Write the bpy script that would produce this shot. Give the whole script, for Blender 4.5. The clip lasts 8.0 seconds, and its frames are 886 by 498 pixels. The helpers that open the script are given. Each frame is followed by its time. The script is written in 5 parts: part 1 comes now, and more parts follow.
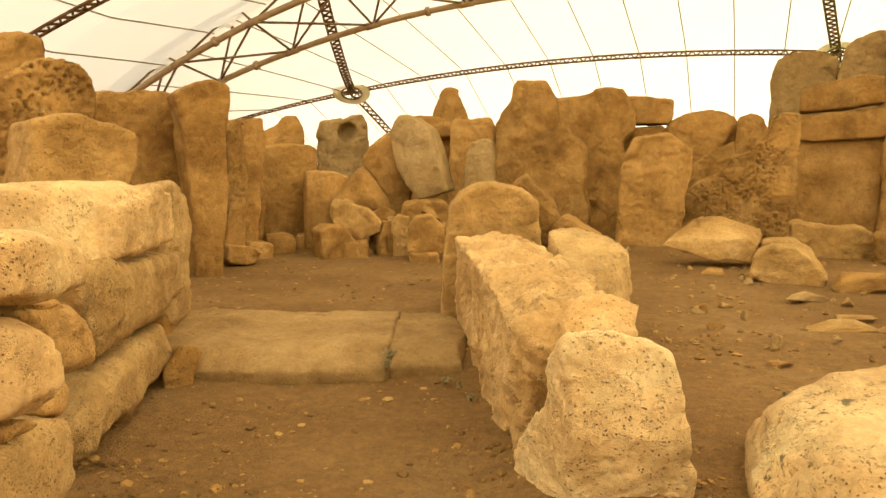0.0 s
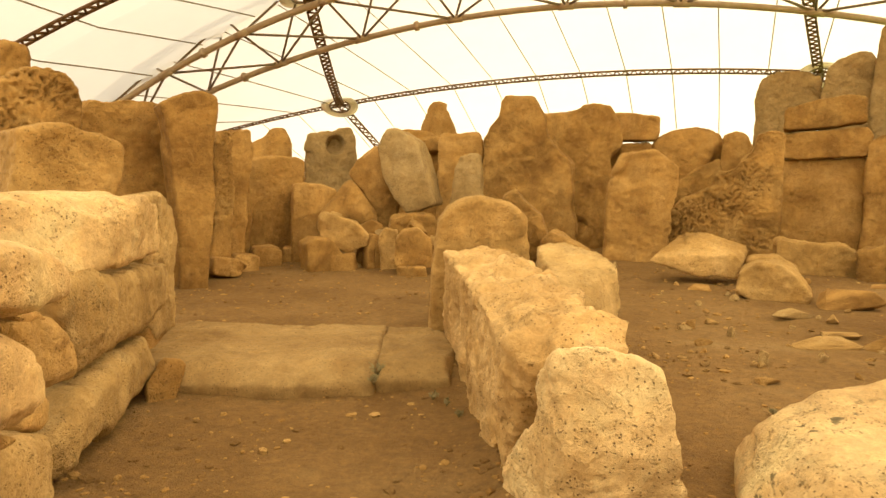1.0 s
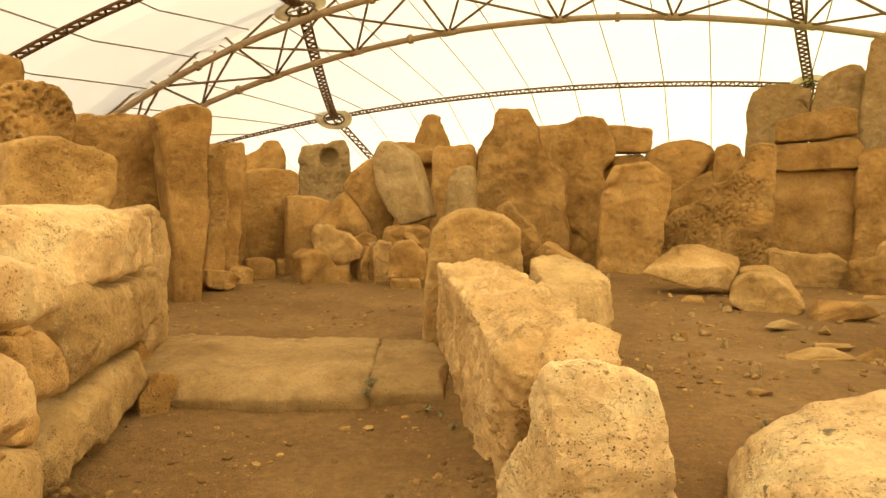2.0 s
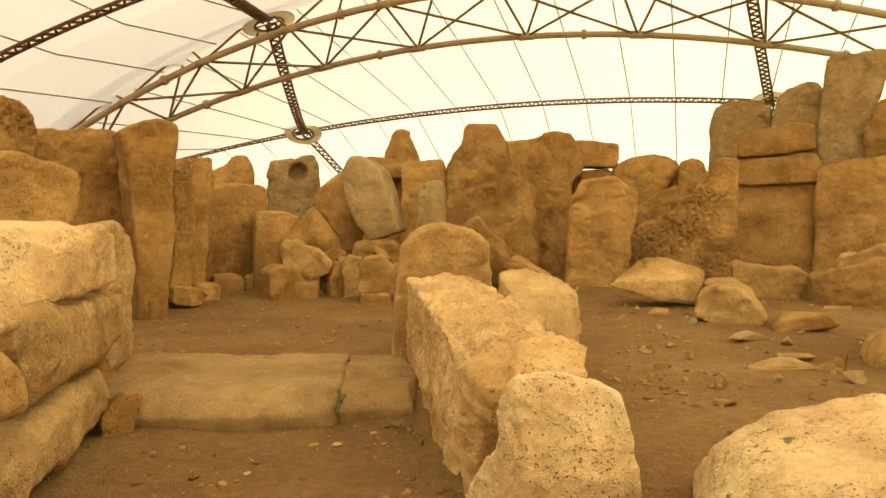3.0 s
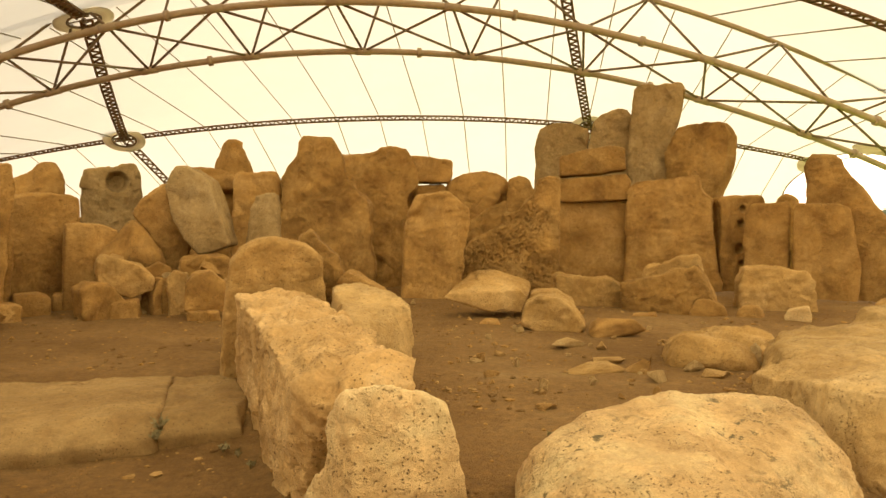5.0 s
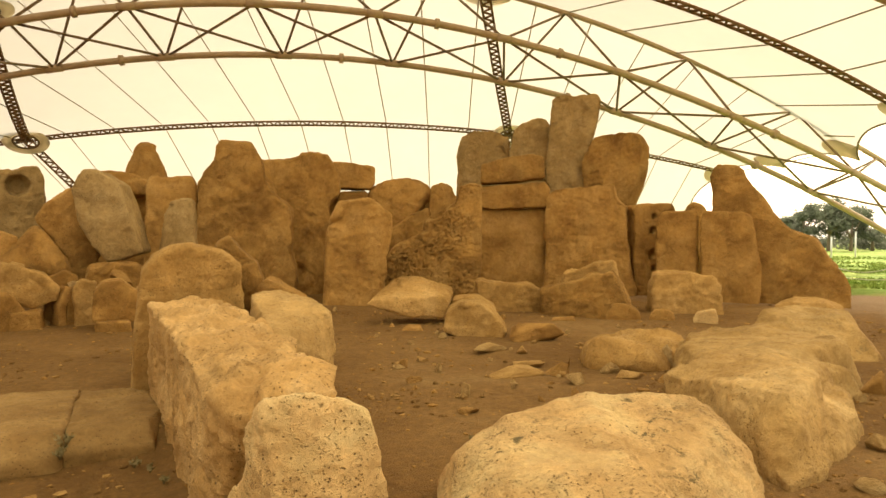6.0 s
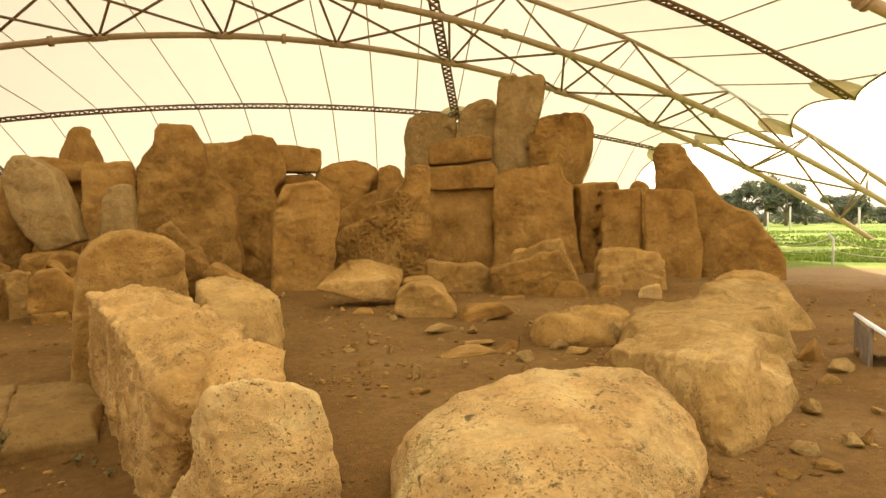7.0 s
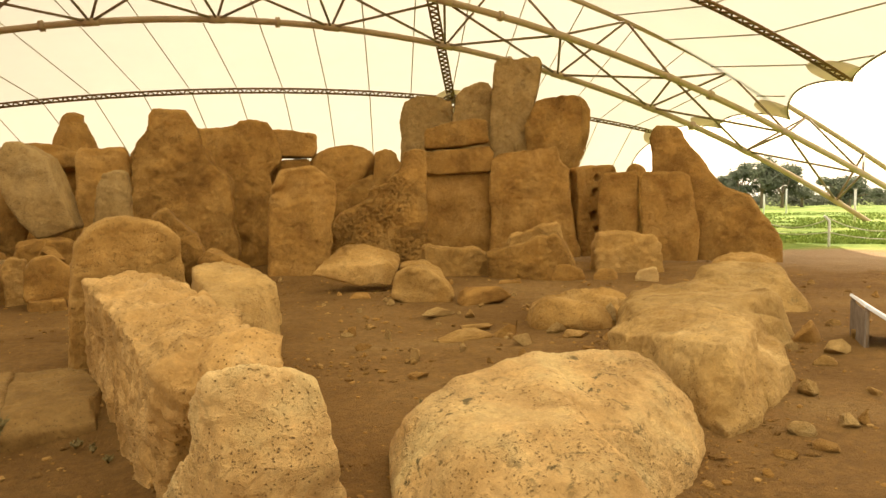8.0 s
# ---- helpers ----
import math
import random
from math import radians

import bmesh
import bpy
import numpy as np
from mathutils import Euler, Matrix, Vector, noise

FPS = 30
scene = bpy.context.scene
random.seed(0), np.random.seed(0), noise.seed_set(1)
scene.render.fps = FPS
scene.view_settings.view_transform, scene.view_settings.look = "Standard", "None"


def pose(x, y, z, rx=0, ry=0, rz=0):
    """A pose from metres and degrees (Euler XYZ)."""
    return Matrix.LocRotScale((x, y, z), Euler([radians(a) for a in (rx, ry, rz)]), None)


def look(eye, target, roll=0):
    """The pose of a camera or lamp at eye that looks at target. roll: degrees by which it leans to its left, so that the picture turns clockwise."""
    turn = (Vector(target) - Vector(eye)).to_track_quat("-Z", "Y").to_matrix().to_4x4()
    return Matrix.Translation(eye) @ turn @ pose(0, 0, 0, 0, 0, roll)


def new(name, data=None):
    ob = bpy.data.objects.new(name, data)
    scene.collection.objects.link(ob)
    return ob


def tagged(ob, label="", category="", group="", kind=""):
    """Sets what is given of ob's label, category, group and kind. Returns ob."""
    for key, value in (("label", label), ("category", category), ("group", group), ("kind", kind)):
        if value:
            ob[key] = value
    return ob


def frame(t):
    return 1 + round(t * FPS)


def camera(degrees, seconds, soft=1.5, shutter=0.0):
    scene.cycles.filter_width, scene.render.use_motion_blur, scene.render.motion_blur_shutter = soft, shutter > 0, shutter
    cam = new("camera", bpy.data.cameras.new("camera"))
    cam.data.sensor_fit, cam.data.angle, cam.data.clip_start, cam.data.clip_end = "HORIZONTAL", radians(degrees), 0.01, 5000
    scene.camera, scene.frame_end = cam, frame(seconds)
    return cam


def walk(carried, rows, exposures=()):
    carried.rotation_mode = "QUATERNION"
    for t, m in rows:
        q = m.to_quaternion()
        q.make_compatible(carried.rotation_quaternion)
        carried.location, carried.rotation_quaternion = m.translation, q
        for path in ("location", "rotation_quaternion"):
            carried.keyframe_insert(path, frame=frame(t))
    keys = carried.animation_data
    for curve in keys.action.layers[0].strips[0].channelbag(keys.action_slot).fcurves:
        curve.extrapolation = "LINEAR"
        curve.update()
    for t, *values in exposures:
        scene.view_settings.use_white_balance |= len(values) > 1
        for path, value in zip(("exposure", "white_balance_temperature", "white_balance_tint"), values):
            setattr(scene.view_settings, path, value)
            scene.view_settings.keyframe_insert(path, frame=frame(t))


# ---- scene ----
PATH = [
    (0, -0.0, 0.0, 1.45, 83.5, -0.0, 0.0),
    (0.5, -0.012, 0.013, 1.453, 83.998, -0.482, -0.685),
    (1, -0.018, 0.024, 1.451, 84.639, -0.622, -1.072),
    (1.5, -0.017, 0.02, 1.455, 85.068, -0.551, -1.209),
    (3, 0.004, -0.004, 1.46, 86.844, -0.326, -3.994),
    (3.5, 0.013, -0.012, 1.46, 87.205, -0.073, -6.429),
    (4, 0.026, -0.011, 1.461, 87.482, -0.154, -9.407),
    (4.5, 0.045, -0.007, 1.459, 87.719, -0.245, -12.947),
    (5, 0.054, -0.021, 1.465, 88.074, -0.619, -17.282),
    (6.5, 0.063, -0.032, 1.454, 88.338, -0.203, -26.029),
    (7, 0.073, -0.023, 1.449, 87.246, 0.434, -27.861),
    (7.5, 0.077, -0.009, 1.446, 86.503, 0.726, -28.153),
    (8, 0.079, -0.008, 1.445, 85.954, 0.806, -28.157),
]
cam = camera(65.39, 8.0)
LIGHT = [(0, 1.28), (1.5, 1.33), (3.0, 1.08), (4.5, 0.98), (6.5, 0.76), (8.0, 0.76)]
walk(cam, [(t, pose(x, y, z, rx, ry, rz)) for t, x, y, z, rx, ry, rz in PATH], [(t, stops, 8050, 10) for t, stops in LIGHT])

# ---- light ----
SUN_EL, SUN_AZ = 33, 60           # degrees; azimuth from +y towards +x
world = bpy.data.worlds.new("sky")
scene.world = world
world.use_nodes = True
wn = world.node_tree.nodes
sky = wn.new("ShaderNodeTexSky")
sky.sky_type, sky.sun_disc = "NISHITA", False
sky.sun_elevation, sky.sun_rotation = radians(SUN_EL), radians(SUN_AZ)
sky.dust_density = 5.0
sky.ozone_density = 0.3
veil = wn.new("ShaderNodeMix")                 # thin white cloud over the whole sky
veil.data_type = "RGBA"
veil.inputs[0].default_value = 0.6
veil.inputs[7].default_value = (10.5, 10.3, 9.9, 1)
world.node_tree.links.new(sky.outputs[0], veil.inputs[6])
world.node_tree.links.new(veil.outputs[2], wn["Background"].inputs[0])
wn["Background"].inputs[1].default_value = 0.15
sun = new("sun", bpy.data.lights.new("sun", "SUN"))
sun.data.energy, sun.data.angle, sun.data.color = 5.0, radians(0.6), (1.0, 0.93, 0.8)
sun.matrix_world = look((40 * math.sin(radians(SUN_AZ)) * math.cos(radians(SUN_EL)), 40 * math.cos(radians(SUN_AZ)) * math.cos(radians(SUN_EL)), 40 * math.sin(radians(SUN_EL))), (0, 0, 0))


# ---- materials ----
class Graph:
    """A small helper to chain shader nodes."""

    def __init__(self, name):
        self.mat = bpy.data.materials.new(name)
        self.mat.use_nodes = True
        self.tree = self.mat.node_tree
        self.bsdf = self.tree.nodes["Principled BSDF"]
        self.coord = self.tree.nodes.new("ShaderNodeTexCoord").outputs["Object"]

    def node(self, kind, **settings):
        n = self.tree.nodes.new(kind)
        for key, value in settings.items():
            if key in n.inputs:
                self.feed(n.inputs[key], value)
        return n

    def feed(self, socket, value):
        if isinstance(value, bpy.types.NodeSocket):
            self.tree.links.new(value, socket)
        else:
            socket.default_value = value

    def noise(self, scale, detail=6.0, rough=0.6, vector=None, distortion=0.0):
        return self.node("ShaderNodeTexNoise", Vector=vector or self.coord, Scale=scale, Detail=detail, Roughness=rough, Distortion=distortion).outputs["Fac"]

    def cells(self, scale, vector=None, feature="F1", rnd=1.0):
        n = self.node("ShaderNodeTexVoronoi", Vector=vector or self.coord, Scale=scale, Randomness=rnd)
        n.feature = feature
        return n.outputs["Distance"]

    def ramp(self, value, stops):
        n = self.node("ShaderNodeValToRGB", Fac=value)
        while len(n.color_ramp.elements) < len(stops):
            n.color_ramp.elements.new(0.5)
        for e, (at, colour) in zip(n.color_ramp.elements, stops):
            e.position = at
            e.color = (*colour, 1) if isinstance(colour, tuple) else (colour, colour, colour, 1)
        return n.outputs["Color"]

    def mix(self, fac, a, b, blend="MIX"):
        n = self.tree.nodes.new("ShaderNodeMix")
        n.data_type, n.blend_type = "RGBA", blend
        self.feed(n.inputs[0], fac)
        self.feed(n.inputs[6], a if not isinstance(a, tuple) else (*a, 1))
        self.feed(n.inputs[7], b if not isinstance(b, tuple) else (*b, 1))
        return n.outputs[2]

    def math(self, op, a, b=0.0):
        n = self.tree.nodes.new("ShaderNodeMath")
        n.operation = op
        self.feed(n.inputs[0], a)
        self.feed(n.inputs[1], b)
        return n.outputs[0]

    def bump(self, height, strength, distance, normal=None):
        n = self.node("ShaderNodeBump", Height=height, Strength=strength, Distance=distance)
        if normal is not None:
            self.feed(n.inputs["Normal"], normal)
        return n.outputs[0]

    def done(self, colour, rough=0.9, normal=None, metal=0.0, spec=0.25):
        self.feed(self.bsdf.inputs["Base Color"], colour if not isinstance(colour, tuple) else (*colour, 1))
        self.feed(self.bsdf.inputs["Roughness"], rough)
        self.bsdf.inputs["Metallic"].default_value = metal
        self.bsdf.inputs["Specular IOR Level"].default_value = spec
        if normal is not None:
            self.feed(self.bsdf.inputs["Normal"], normal)
        return self.mat


def limestone(name, dark, mid, pale, pits=0.3, lichen=0.0, relief=1.0, fret=False):
    """Weathered globigerina limestone: blotches, grain, pits and dark lichen spots."""
    g = Graph(name)
    shift = g.node("ShaderNodeObjectInfo").outputs["Random"]
    at = g.node("ShaderNodeVectorMath")
    g.feed(at.inputs[0], g.coord)
    off = g.math("MULTIPLY", shift, 37.0)
    comb = g.node("ShaderNodeCombineXYZ", X=off, Y=off, Z=off).outputs[0]
    g.feed(at.inputs[1], comb)
    p = at.outputs[0]
    broad = g.noise(1.3, 5, 0.6, p, 0.6)
    fine = g.noise(14, 8, 0.7, p)
    grain = g.noise(90, 4, 0.6, p)
    col = g.ramp(broad, [(0.28, dark), (0.5, mid), (0.72, pale)])
    col = g.mix(1.0, col, g.ramp(fine, [(0.3, 0.88), (0.66, 1.1)]), "MULTIPLY")
    col = g.mix(1.0, col, g.ramp(grain, [(0.3, 0.95), (0.7, 1.05)]), "MULTIPLY")
    # vertical run-off stains
    streak = g.node("ShaderNodeMapping", Vector=p)
    streak.inputs["Scale"].default_value = (1.6, 1.6, 0.4)
    run = g.noise(1.6, 5, 0.6, streak.outputs[0])
    col = g.mix(g.ramp(run, [(0.52, 0.0), (0.78, 0.4)]), col, tuple(c * 0.65 for c in dark))
    tint = g.ramp(shift, [(0.0, (0.9, 0.88, 0.84)), (1.0, (1.08, 1.08, 1.1))])
    col = g.mix(1.0, col, tint, "MULTIPLY")
    # pits, with the shade inside them put into the colour too
    warp = g.noise(5, 3, 0.6, p)
    wob = g.node("ShaderNodeVectorMath")
    g.feed(wob.inputs[0], p)
    g.feed(wob.inputs[1], g.node("ShaderNodeVectorMath", Vector=g.node("ShaderNodeTexNoise", Vector=p, Scale=9.0, Detail=3.0).outputs["Color"]).outputs[0])
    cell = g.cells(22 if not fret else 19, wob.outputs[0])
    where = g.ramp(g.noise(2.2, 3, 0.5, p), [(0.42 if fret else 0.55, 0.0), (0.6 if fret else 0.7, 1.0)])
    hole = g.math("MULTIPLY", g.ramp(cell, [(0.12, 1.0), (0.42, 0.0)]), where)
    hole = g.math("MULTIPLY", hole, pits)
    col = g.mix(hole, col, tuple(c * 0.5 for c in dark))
    if lichen:
        spots = g.noise(9, 6, 0.75, p, 0.4)
        patch = g.noise(1.7, 3, 0.5, p)
        lf = g.math("MULTIPLY", g.ramp(spots, [(0.56, 0.0), (0.62, 1.0)]), g.ramp(patch, [(0.45, 0.0), (0.62, lichen)]))
        col = g.mix(lf, col, (0.12, 0.085, 0.032))
    blot = g.noise(4.5, 5, 0.65, p, 0.8)
    col = g.mix(g.ramp(blot, [(0.55, 0.0), (0.68, 0.3)]), col, pale)
    col = g.mix(g.ramp(blot, [(0.32, 0.2), (0.42, 0.0)]), col, dark)
    # pocks and dimples: shade of the small hollows painted as darker colour
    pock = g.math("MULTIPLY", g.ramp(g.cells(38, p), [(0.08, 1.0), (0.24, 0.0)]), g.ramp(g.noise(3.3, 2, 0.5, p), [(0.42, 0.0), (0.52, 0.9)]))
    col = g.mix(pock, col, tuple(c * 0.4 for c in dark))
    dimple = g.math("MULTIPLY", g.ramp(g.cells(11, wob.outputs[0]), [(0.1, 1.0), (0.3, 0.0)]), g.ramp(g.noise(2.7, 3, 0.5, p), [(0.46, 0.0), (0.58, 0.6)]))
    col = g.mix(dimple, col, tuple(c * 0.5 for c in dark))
    worn = g.ramp(g.node("ShaderNodeNewGeometry").outputs["Pointiness"], [(0.53, 0.0), (0.62, 0.18)])
    col = g.mix(worn, col, tuple(min(0.75, c * 1.12) for c in pale))
    rock = g.noise(7, 9, 0.72, p, 0.2)
    crisp = g.noise(38, 8, 0.72, p)
    col = g.mix(1.0, col, g.ramp(crisp, [(0.33, 0.86), (0.64, 1.08)]), "MULTIPLY")
    pock = g.math("MAXIMUM", pock, dimple)
    h = g.math("ADD", g.math("MULTIPLY", fine, 0.5), g.math("MULTIPLY", grain, 0.1))
    h = g.math("ADD", h, g.math("MULTIPLY", rock, 0.7))
    h = g.math("ADD", h, g.math("MULTIPLY", crisp, 0.28))
    h = g.math("SUBTRACT", h, g.math("MULTIPLY", pock, 0.8))
    h = g.math("SUBTRACT", h, g.math("MULTIPLY", hole, 1.6))
    slab = g.noise(2.4, 3, 0.55, p, 0.9)
    col = g.mix(1.0, col, g.ramp(slab, [(0.34, (0.9, 0.87, 0.82)), (0.5, (1.0, 1.0, 1.0)), (0.66, (1.1, 1.09, 1.06))]), "MULTIPLY")
    h = g.math("ADD", h, g.math("MULTIPLY", warp, 0.6))
    n = g.bump(h, 0.8 * relief, 0.05)
    return g.done(col, 0.92, n, spec=0.15)


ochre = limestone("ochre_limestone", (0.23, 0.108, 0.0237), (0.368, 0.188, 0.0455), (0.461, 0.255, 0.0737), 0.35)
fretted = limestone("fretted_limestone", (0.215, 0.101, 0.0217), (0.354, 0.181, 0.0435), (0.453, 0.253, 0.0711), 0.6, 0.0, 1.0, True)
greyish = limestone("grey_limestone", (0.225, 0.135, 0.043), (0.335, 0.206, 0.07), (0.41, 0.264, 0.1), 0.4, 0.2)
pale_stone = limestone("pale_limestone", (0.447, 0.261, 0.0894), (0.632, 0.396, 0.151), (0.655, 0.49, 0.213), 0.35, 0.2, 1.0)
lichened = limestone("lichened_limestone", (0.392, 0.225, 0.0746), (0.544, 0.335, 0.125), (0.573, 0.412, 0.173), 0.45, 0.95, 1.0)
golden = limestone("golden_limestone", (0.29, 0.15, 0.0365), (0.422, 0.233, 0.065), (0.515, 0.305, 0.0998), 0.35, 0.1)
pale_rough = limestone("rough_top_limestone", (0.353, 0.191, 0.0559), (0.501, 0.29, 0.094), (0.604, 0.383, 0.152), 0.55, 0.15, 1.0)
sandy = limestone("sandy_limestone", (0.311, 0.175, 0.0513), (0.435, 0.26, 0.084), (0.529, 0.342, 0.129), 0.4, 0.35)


def earth():
    g = Graph("trodden_earth")
    broad = g.noise(0.5, 5, 0.6)
    fine = g.noise(9, 8, 0.7)
    grit = g.cells(60)
    col = g.ramp(broad, [(0.3, (0.175, 0.086, 0.022)), (0.55, (0.245, 0.128, 0.037)), (0.75, (0.31, 0.178, 0.06))])
    col = g.mix(0.5, col, g.ramp(fine, [(0.3, 0.3), (0.68, 0.66)]), "OVERLAY")
    speck = g.ramp(g.noise(45, 3, 0.7), [(0.66, 0.0), (0.71, 0.5)])
    col = g.mix(speck, col, (0.4, 0.27, 0.13))
    dark = g.ramp(g.noise(28, 4, 0.7), [(0.6, 0.0), (0.7, 0.5)])
    col = g.mix(dark, col, (0.10, 0.055, 0.025))
    # meadow beyond the shelter
    sep = g.node("ShaderNodeSeparateXYZ", Vector=g.coord)
    far = g.math("ADD", g.math("MULTIPLY", sep.outputs[0], 0.86), g.math("MULTIPLY", sep.outputs[1], 0.5))
    far = g.math("ADD", far, g.math("MULTIPLY", g.noise(0.35, 5, 0.65), 4.0))
    turf = g.ramp(g.noise(0.25, 6, 0.7), [(0.3, (0.10, 0.17, 0.03)), (0.48, (0.18, 0.28, 0.05)), (0.6, (0.32, 0.38, 0.09)), (0.72, (0.48, 0.45, 0.11))])
    # sunlit strip of soil: its brightness is painted in as paler earth
    col = g.mix(g.ramp(g.math("DIVIDE", far, 100.0), [(0.168, 0.0), (0.2, 0.75)]), col, (0.46, 0.31, 0.18))
    col = g.mix(g.ramp(g.math("DIVIDE", far, 100.0), [(0.225, 0.0), (0.232, 1.0)]), col, turf)
    h = g.math("ADD", g.math("MULTIPLY", fine, 0.8), g.math("MULTIPLY", g.ramp(grit, [(0.0, 1.0), (0.5, 0.0)]), 0.25))
    clod = g.noise(22, 7, 0.75, None, 0.6)
    h = g.math("ADD", h, g.math("MULTIPLY", clod, 0.9))
    col = g.mix(0.5, col, g.ramp(clod, [(0.35, 0.32), (0.65, 0.62)]), "OVERLAY")
    return g.done(col, 0.95, g.bump(h, 1.0, 0.035), spec=0.1)


def simple(name, a, b, scale, rough=0.6, metal=0.0, bump=0.1):
    g = Graph(name)
    f = g.noise(scale, 6, 0.65)
    return g.done(g.ramp(f, [(0.35, a), (0.65, b)]), rough, g.bump(f, bump, 0.01), metal)


def fabric(name, colour, light):
    """White roof cloth that lets daylight through."""
    g = Graph(name)
    f = g.noise(0.35, 5, 0.6)
    col = g.ramp(f, [(0.3, tuple(c * 0.95 for c in colour)), (0.7, colour)])
    d = g.node("ShaderNodeBsdfDiffuse", Color=col)
    t = g.node("ShaderNodeBsdfTranslucent", Color=col)
    m = g.node("ShaderNodeMixShader", Fac=light)
    g.feed(m.inputs[1], d.outputs[0])
    g.feed(m.inputs[2], t.outputs[0])
    g.feed(g.tree.nodes["Material Output"].inputs[0], m.outputs[0])
    return g.mat


earth_mat = earth()
cloth = fabric("roof_cloth", (0.57, 0.546, 0.485), 0.47)
patch_cloth = fabric("reinforcing_cloth", (0.82, 0.74, 0.58), 0.75)
steel = simple("painted_steel", (0.40, 0.28, 0.16), (0.48, 0.35, 0.21), 3, 0.5)
dark_steel = simple("brown_steel", (0.20, 0.135, 0.075), (0.27, 0.19, 0.11), 6, 0.55)
lacing = simple("dark_lacing", (0.15, 0.08, 0.038), (0.23, 0.13, 0.065), 8, 0.8)
seam_mat = simple("seam_thread", (0.30, 0.25, 0.17), (0.38, 0.32, 0.22), 5, 0.9)
white_paint = simple("white_paint", (0.62, 0.61, 0.57), (0.78, 0.77, 0.73), 9, 0.5)
rope_mat = simple("pale_rope", (0.55, 0.52, 0.42), (0.68, 0.64, 0.52), 20, 0.9)
leaf_mat = simple("grey_green_leaves", (0.10, 0.12, 0.07), (0.20, 0.22, 0.14), 0.9, 0.8)
hedge_mat = simple("dark_hedge_leaves", (0.09, 0.10, 0.06), (0.17, 0.18, 0.11), 0.9, 0.8)
bark = simple("bark", (0.16, 0.12, 0.08), (0.26, 0.20, 0.14), 7, 0.9)
grass_mat = simple("meadow_grass", (0.14, 0.23, 0.04), (0.32, 0.38, 0.09), 0.8, 0.9)
weed_mat = simple("dry_weed", (0.17, 0.125, 0.04), (0.27, 0.2, 0.08), 9, 0.9)


# ---- builders ----
def mesh_of(bm, name, material, smooth=True):
    me = bpy.data.meshes.new(name)
    bm.to_mesh(me)
    bm.free()
    me.materials.append(material)
    if smooth:
        me.polygons.foreach_set("use_smooth", [True] * len(me.polygons))
    return me


def part(name, bm, material, parent=None, label="", smooth=True):
    ob = new(name, mesh_of(bm, name, material, smooth))
    if parent:
        ob.parent = parent
    if label:
        ob["label"] = label
    return ob


def empty(name, label, category, at=(0, 0, 0), group="", kind=""):
    ob = new(name)
    ob.location = at
    return tagged(ob, label, category, group, kind)


def tube(bm, points, radius, sides=8, taper=None):
    """A round bar along a polyline."""
    pts = [Vector(p) for p in points]
    rings = []
    for i, p in enumerate(pts):
        d = (pts[min(i + 1, len(pts) - 1)] - pts[max(i - 1, 0)]).normalized()
        a = d.orthogonal().normalized() if abs(d.z) > 0.9 else d.cross(Vector((0, 0, 1))).normalized()
        b = d.cross(a)
        r = radius if taper is None else radius + (taper - radius) * i / max(1, len(pts) - 1)
        rings.append([bm.verts.new(p + r * (math.cos(k * math.tau / sides) * a + math.sin(k * math.tau / sides) * b)) for k in range(sides)])
    for u, v in zip(rings, rings[1:]):
        for k in range(sides):
            bm.faces.new((u[k], u[(k + 1) % sides], v[(k + 1) % sides], v[k]))
    bm.faces.new(rings[0][::-1])
    bm.faces.new(rings[-1])
    return bm


def smooth_outline(pts, n, cut=0.12):
    """Corner-cut the outline once, then walk round it in n even steps."""
    q = []
    m = len(pts)
    for i in range(m):
        a, b = Vector(pts[i]), Vector(pts[(i + 1) % m])
        q += [a.lerp(b, cut), a.lerp(b, 1 - cut)]
    length = [0.0]
    for i in range(len(q)):
        length.append(length[-1] + (q[(i + 1) % len(q)] - q[i]).length)
    res, j = [], 0
    for k in range(n):
        s = length[-1] * k / n
        while length[j + 1] < s:
            j += 1
        f = (s - length[j]) / max(1e-6, length[j + 1] - length[j])
        res.append(q[j].lerp(q[(j + 1) % len(q)], f))
    return res


def even_mesh(bm, voxel):
    """The same solid with an even skin of small faces."""
    me = bpy.data.meshes.new("rough_solid")
    bm.to_mesh(me)
    bm.free()
    ob = new("rough_solid", me)
    mod = ob.modifiers.new("skin", "REMESH")
    mod.mode, mod.voxel_size = "VOXEL", voxel
    skin = bpy.data.meshes.new_from_object(ob.evaluated_get(bpy.context.evaluated_depsgraph_get()))
    bpy.data.objects.remove(ob)
    bpy.data.meshes.remove(me)
    out = bmesh.new()
    out.from_mesh(skin)
    bpy.data.meshes.remove(skin)
    return out


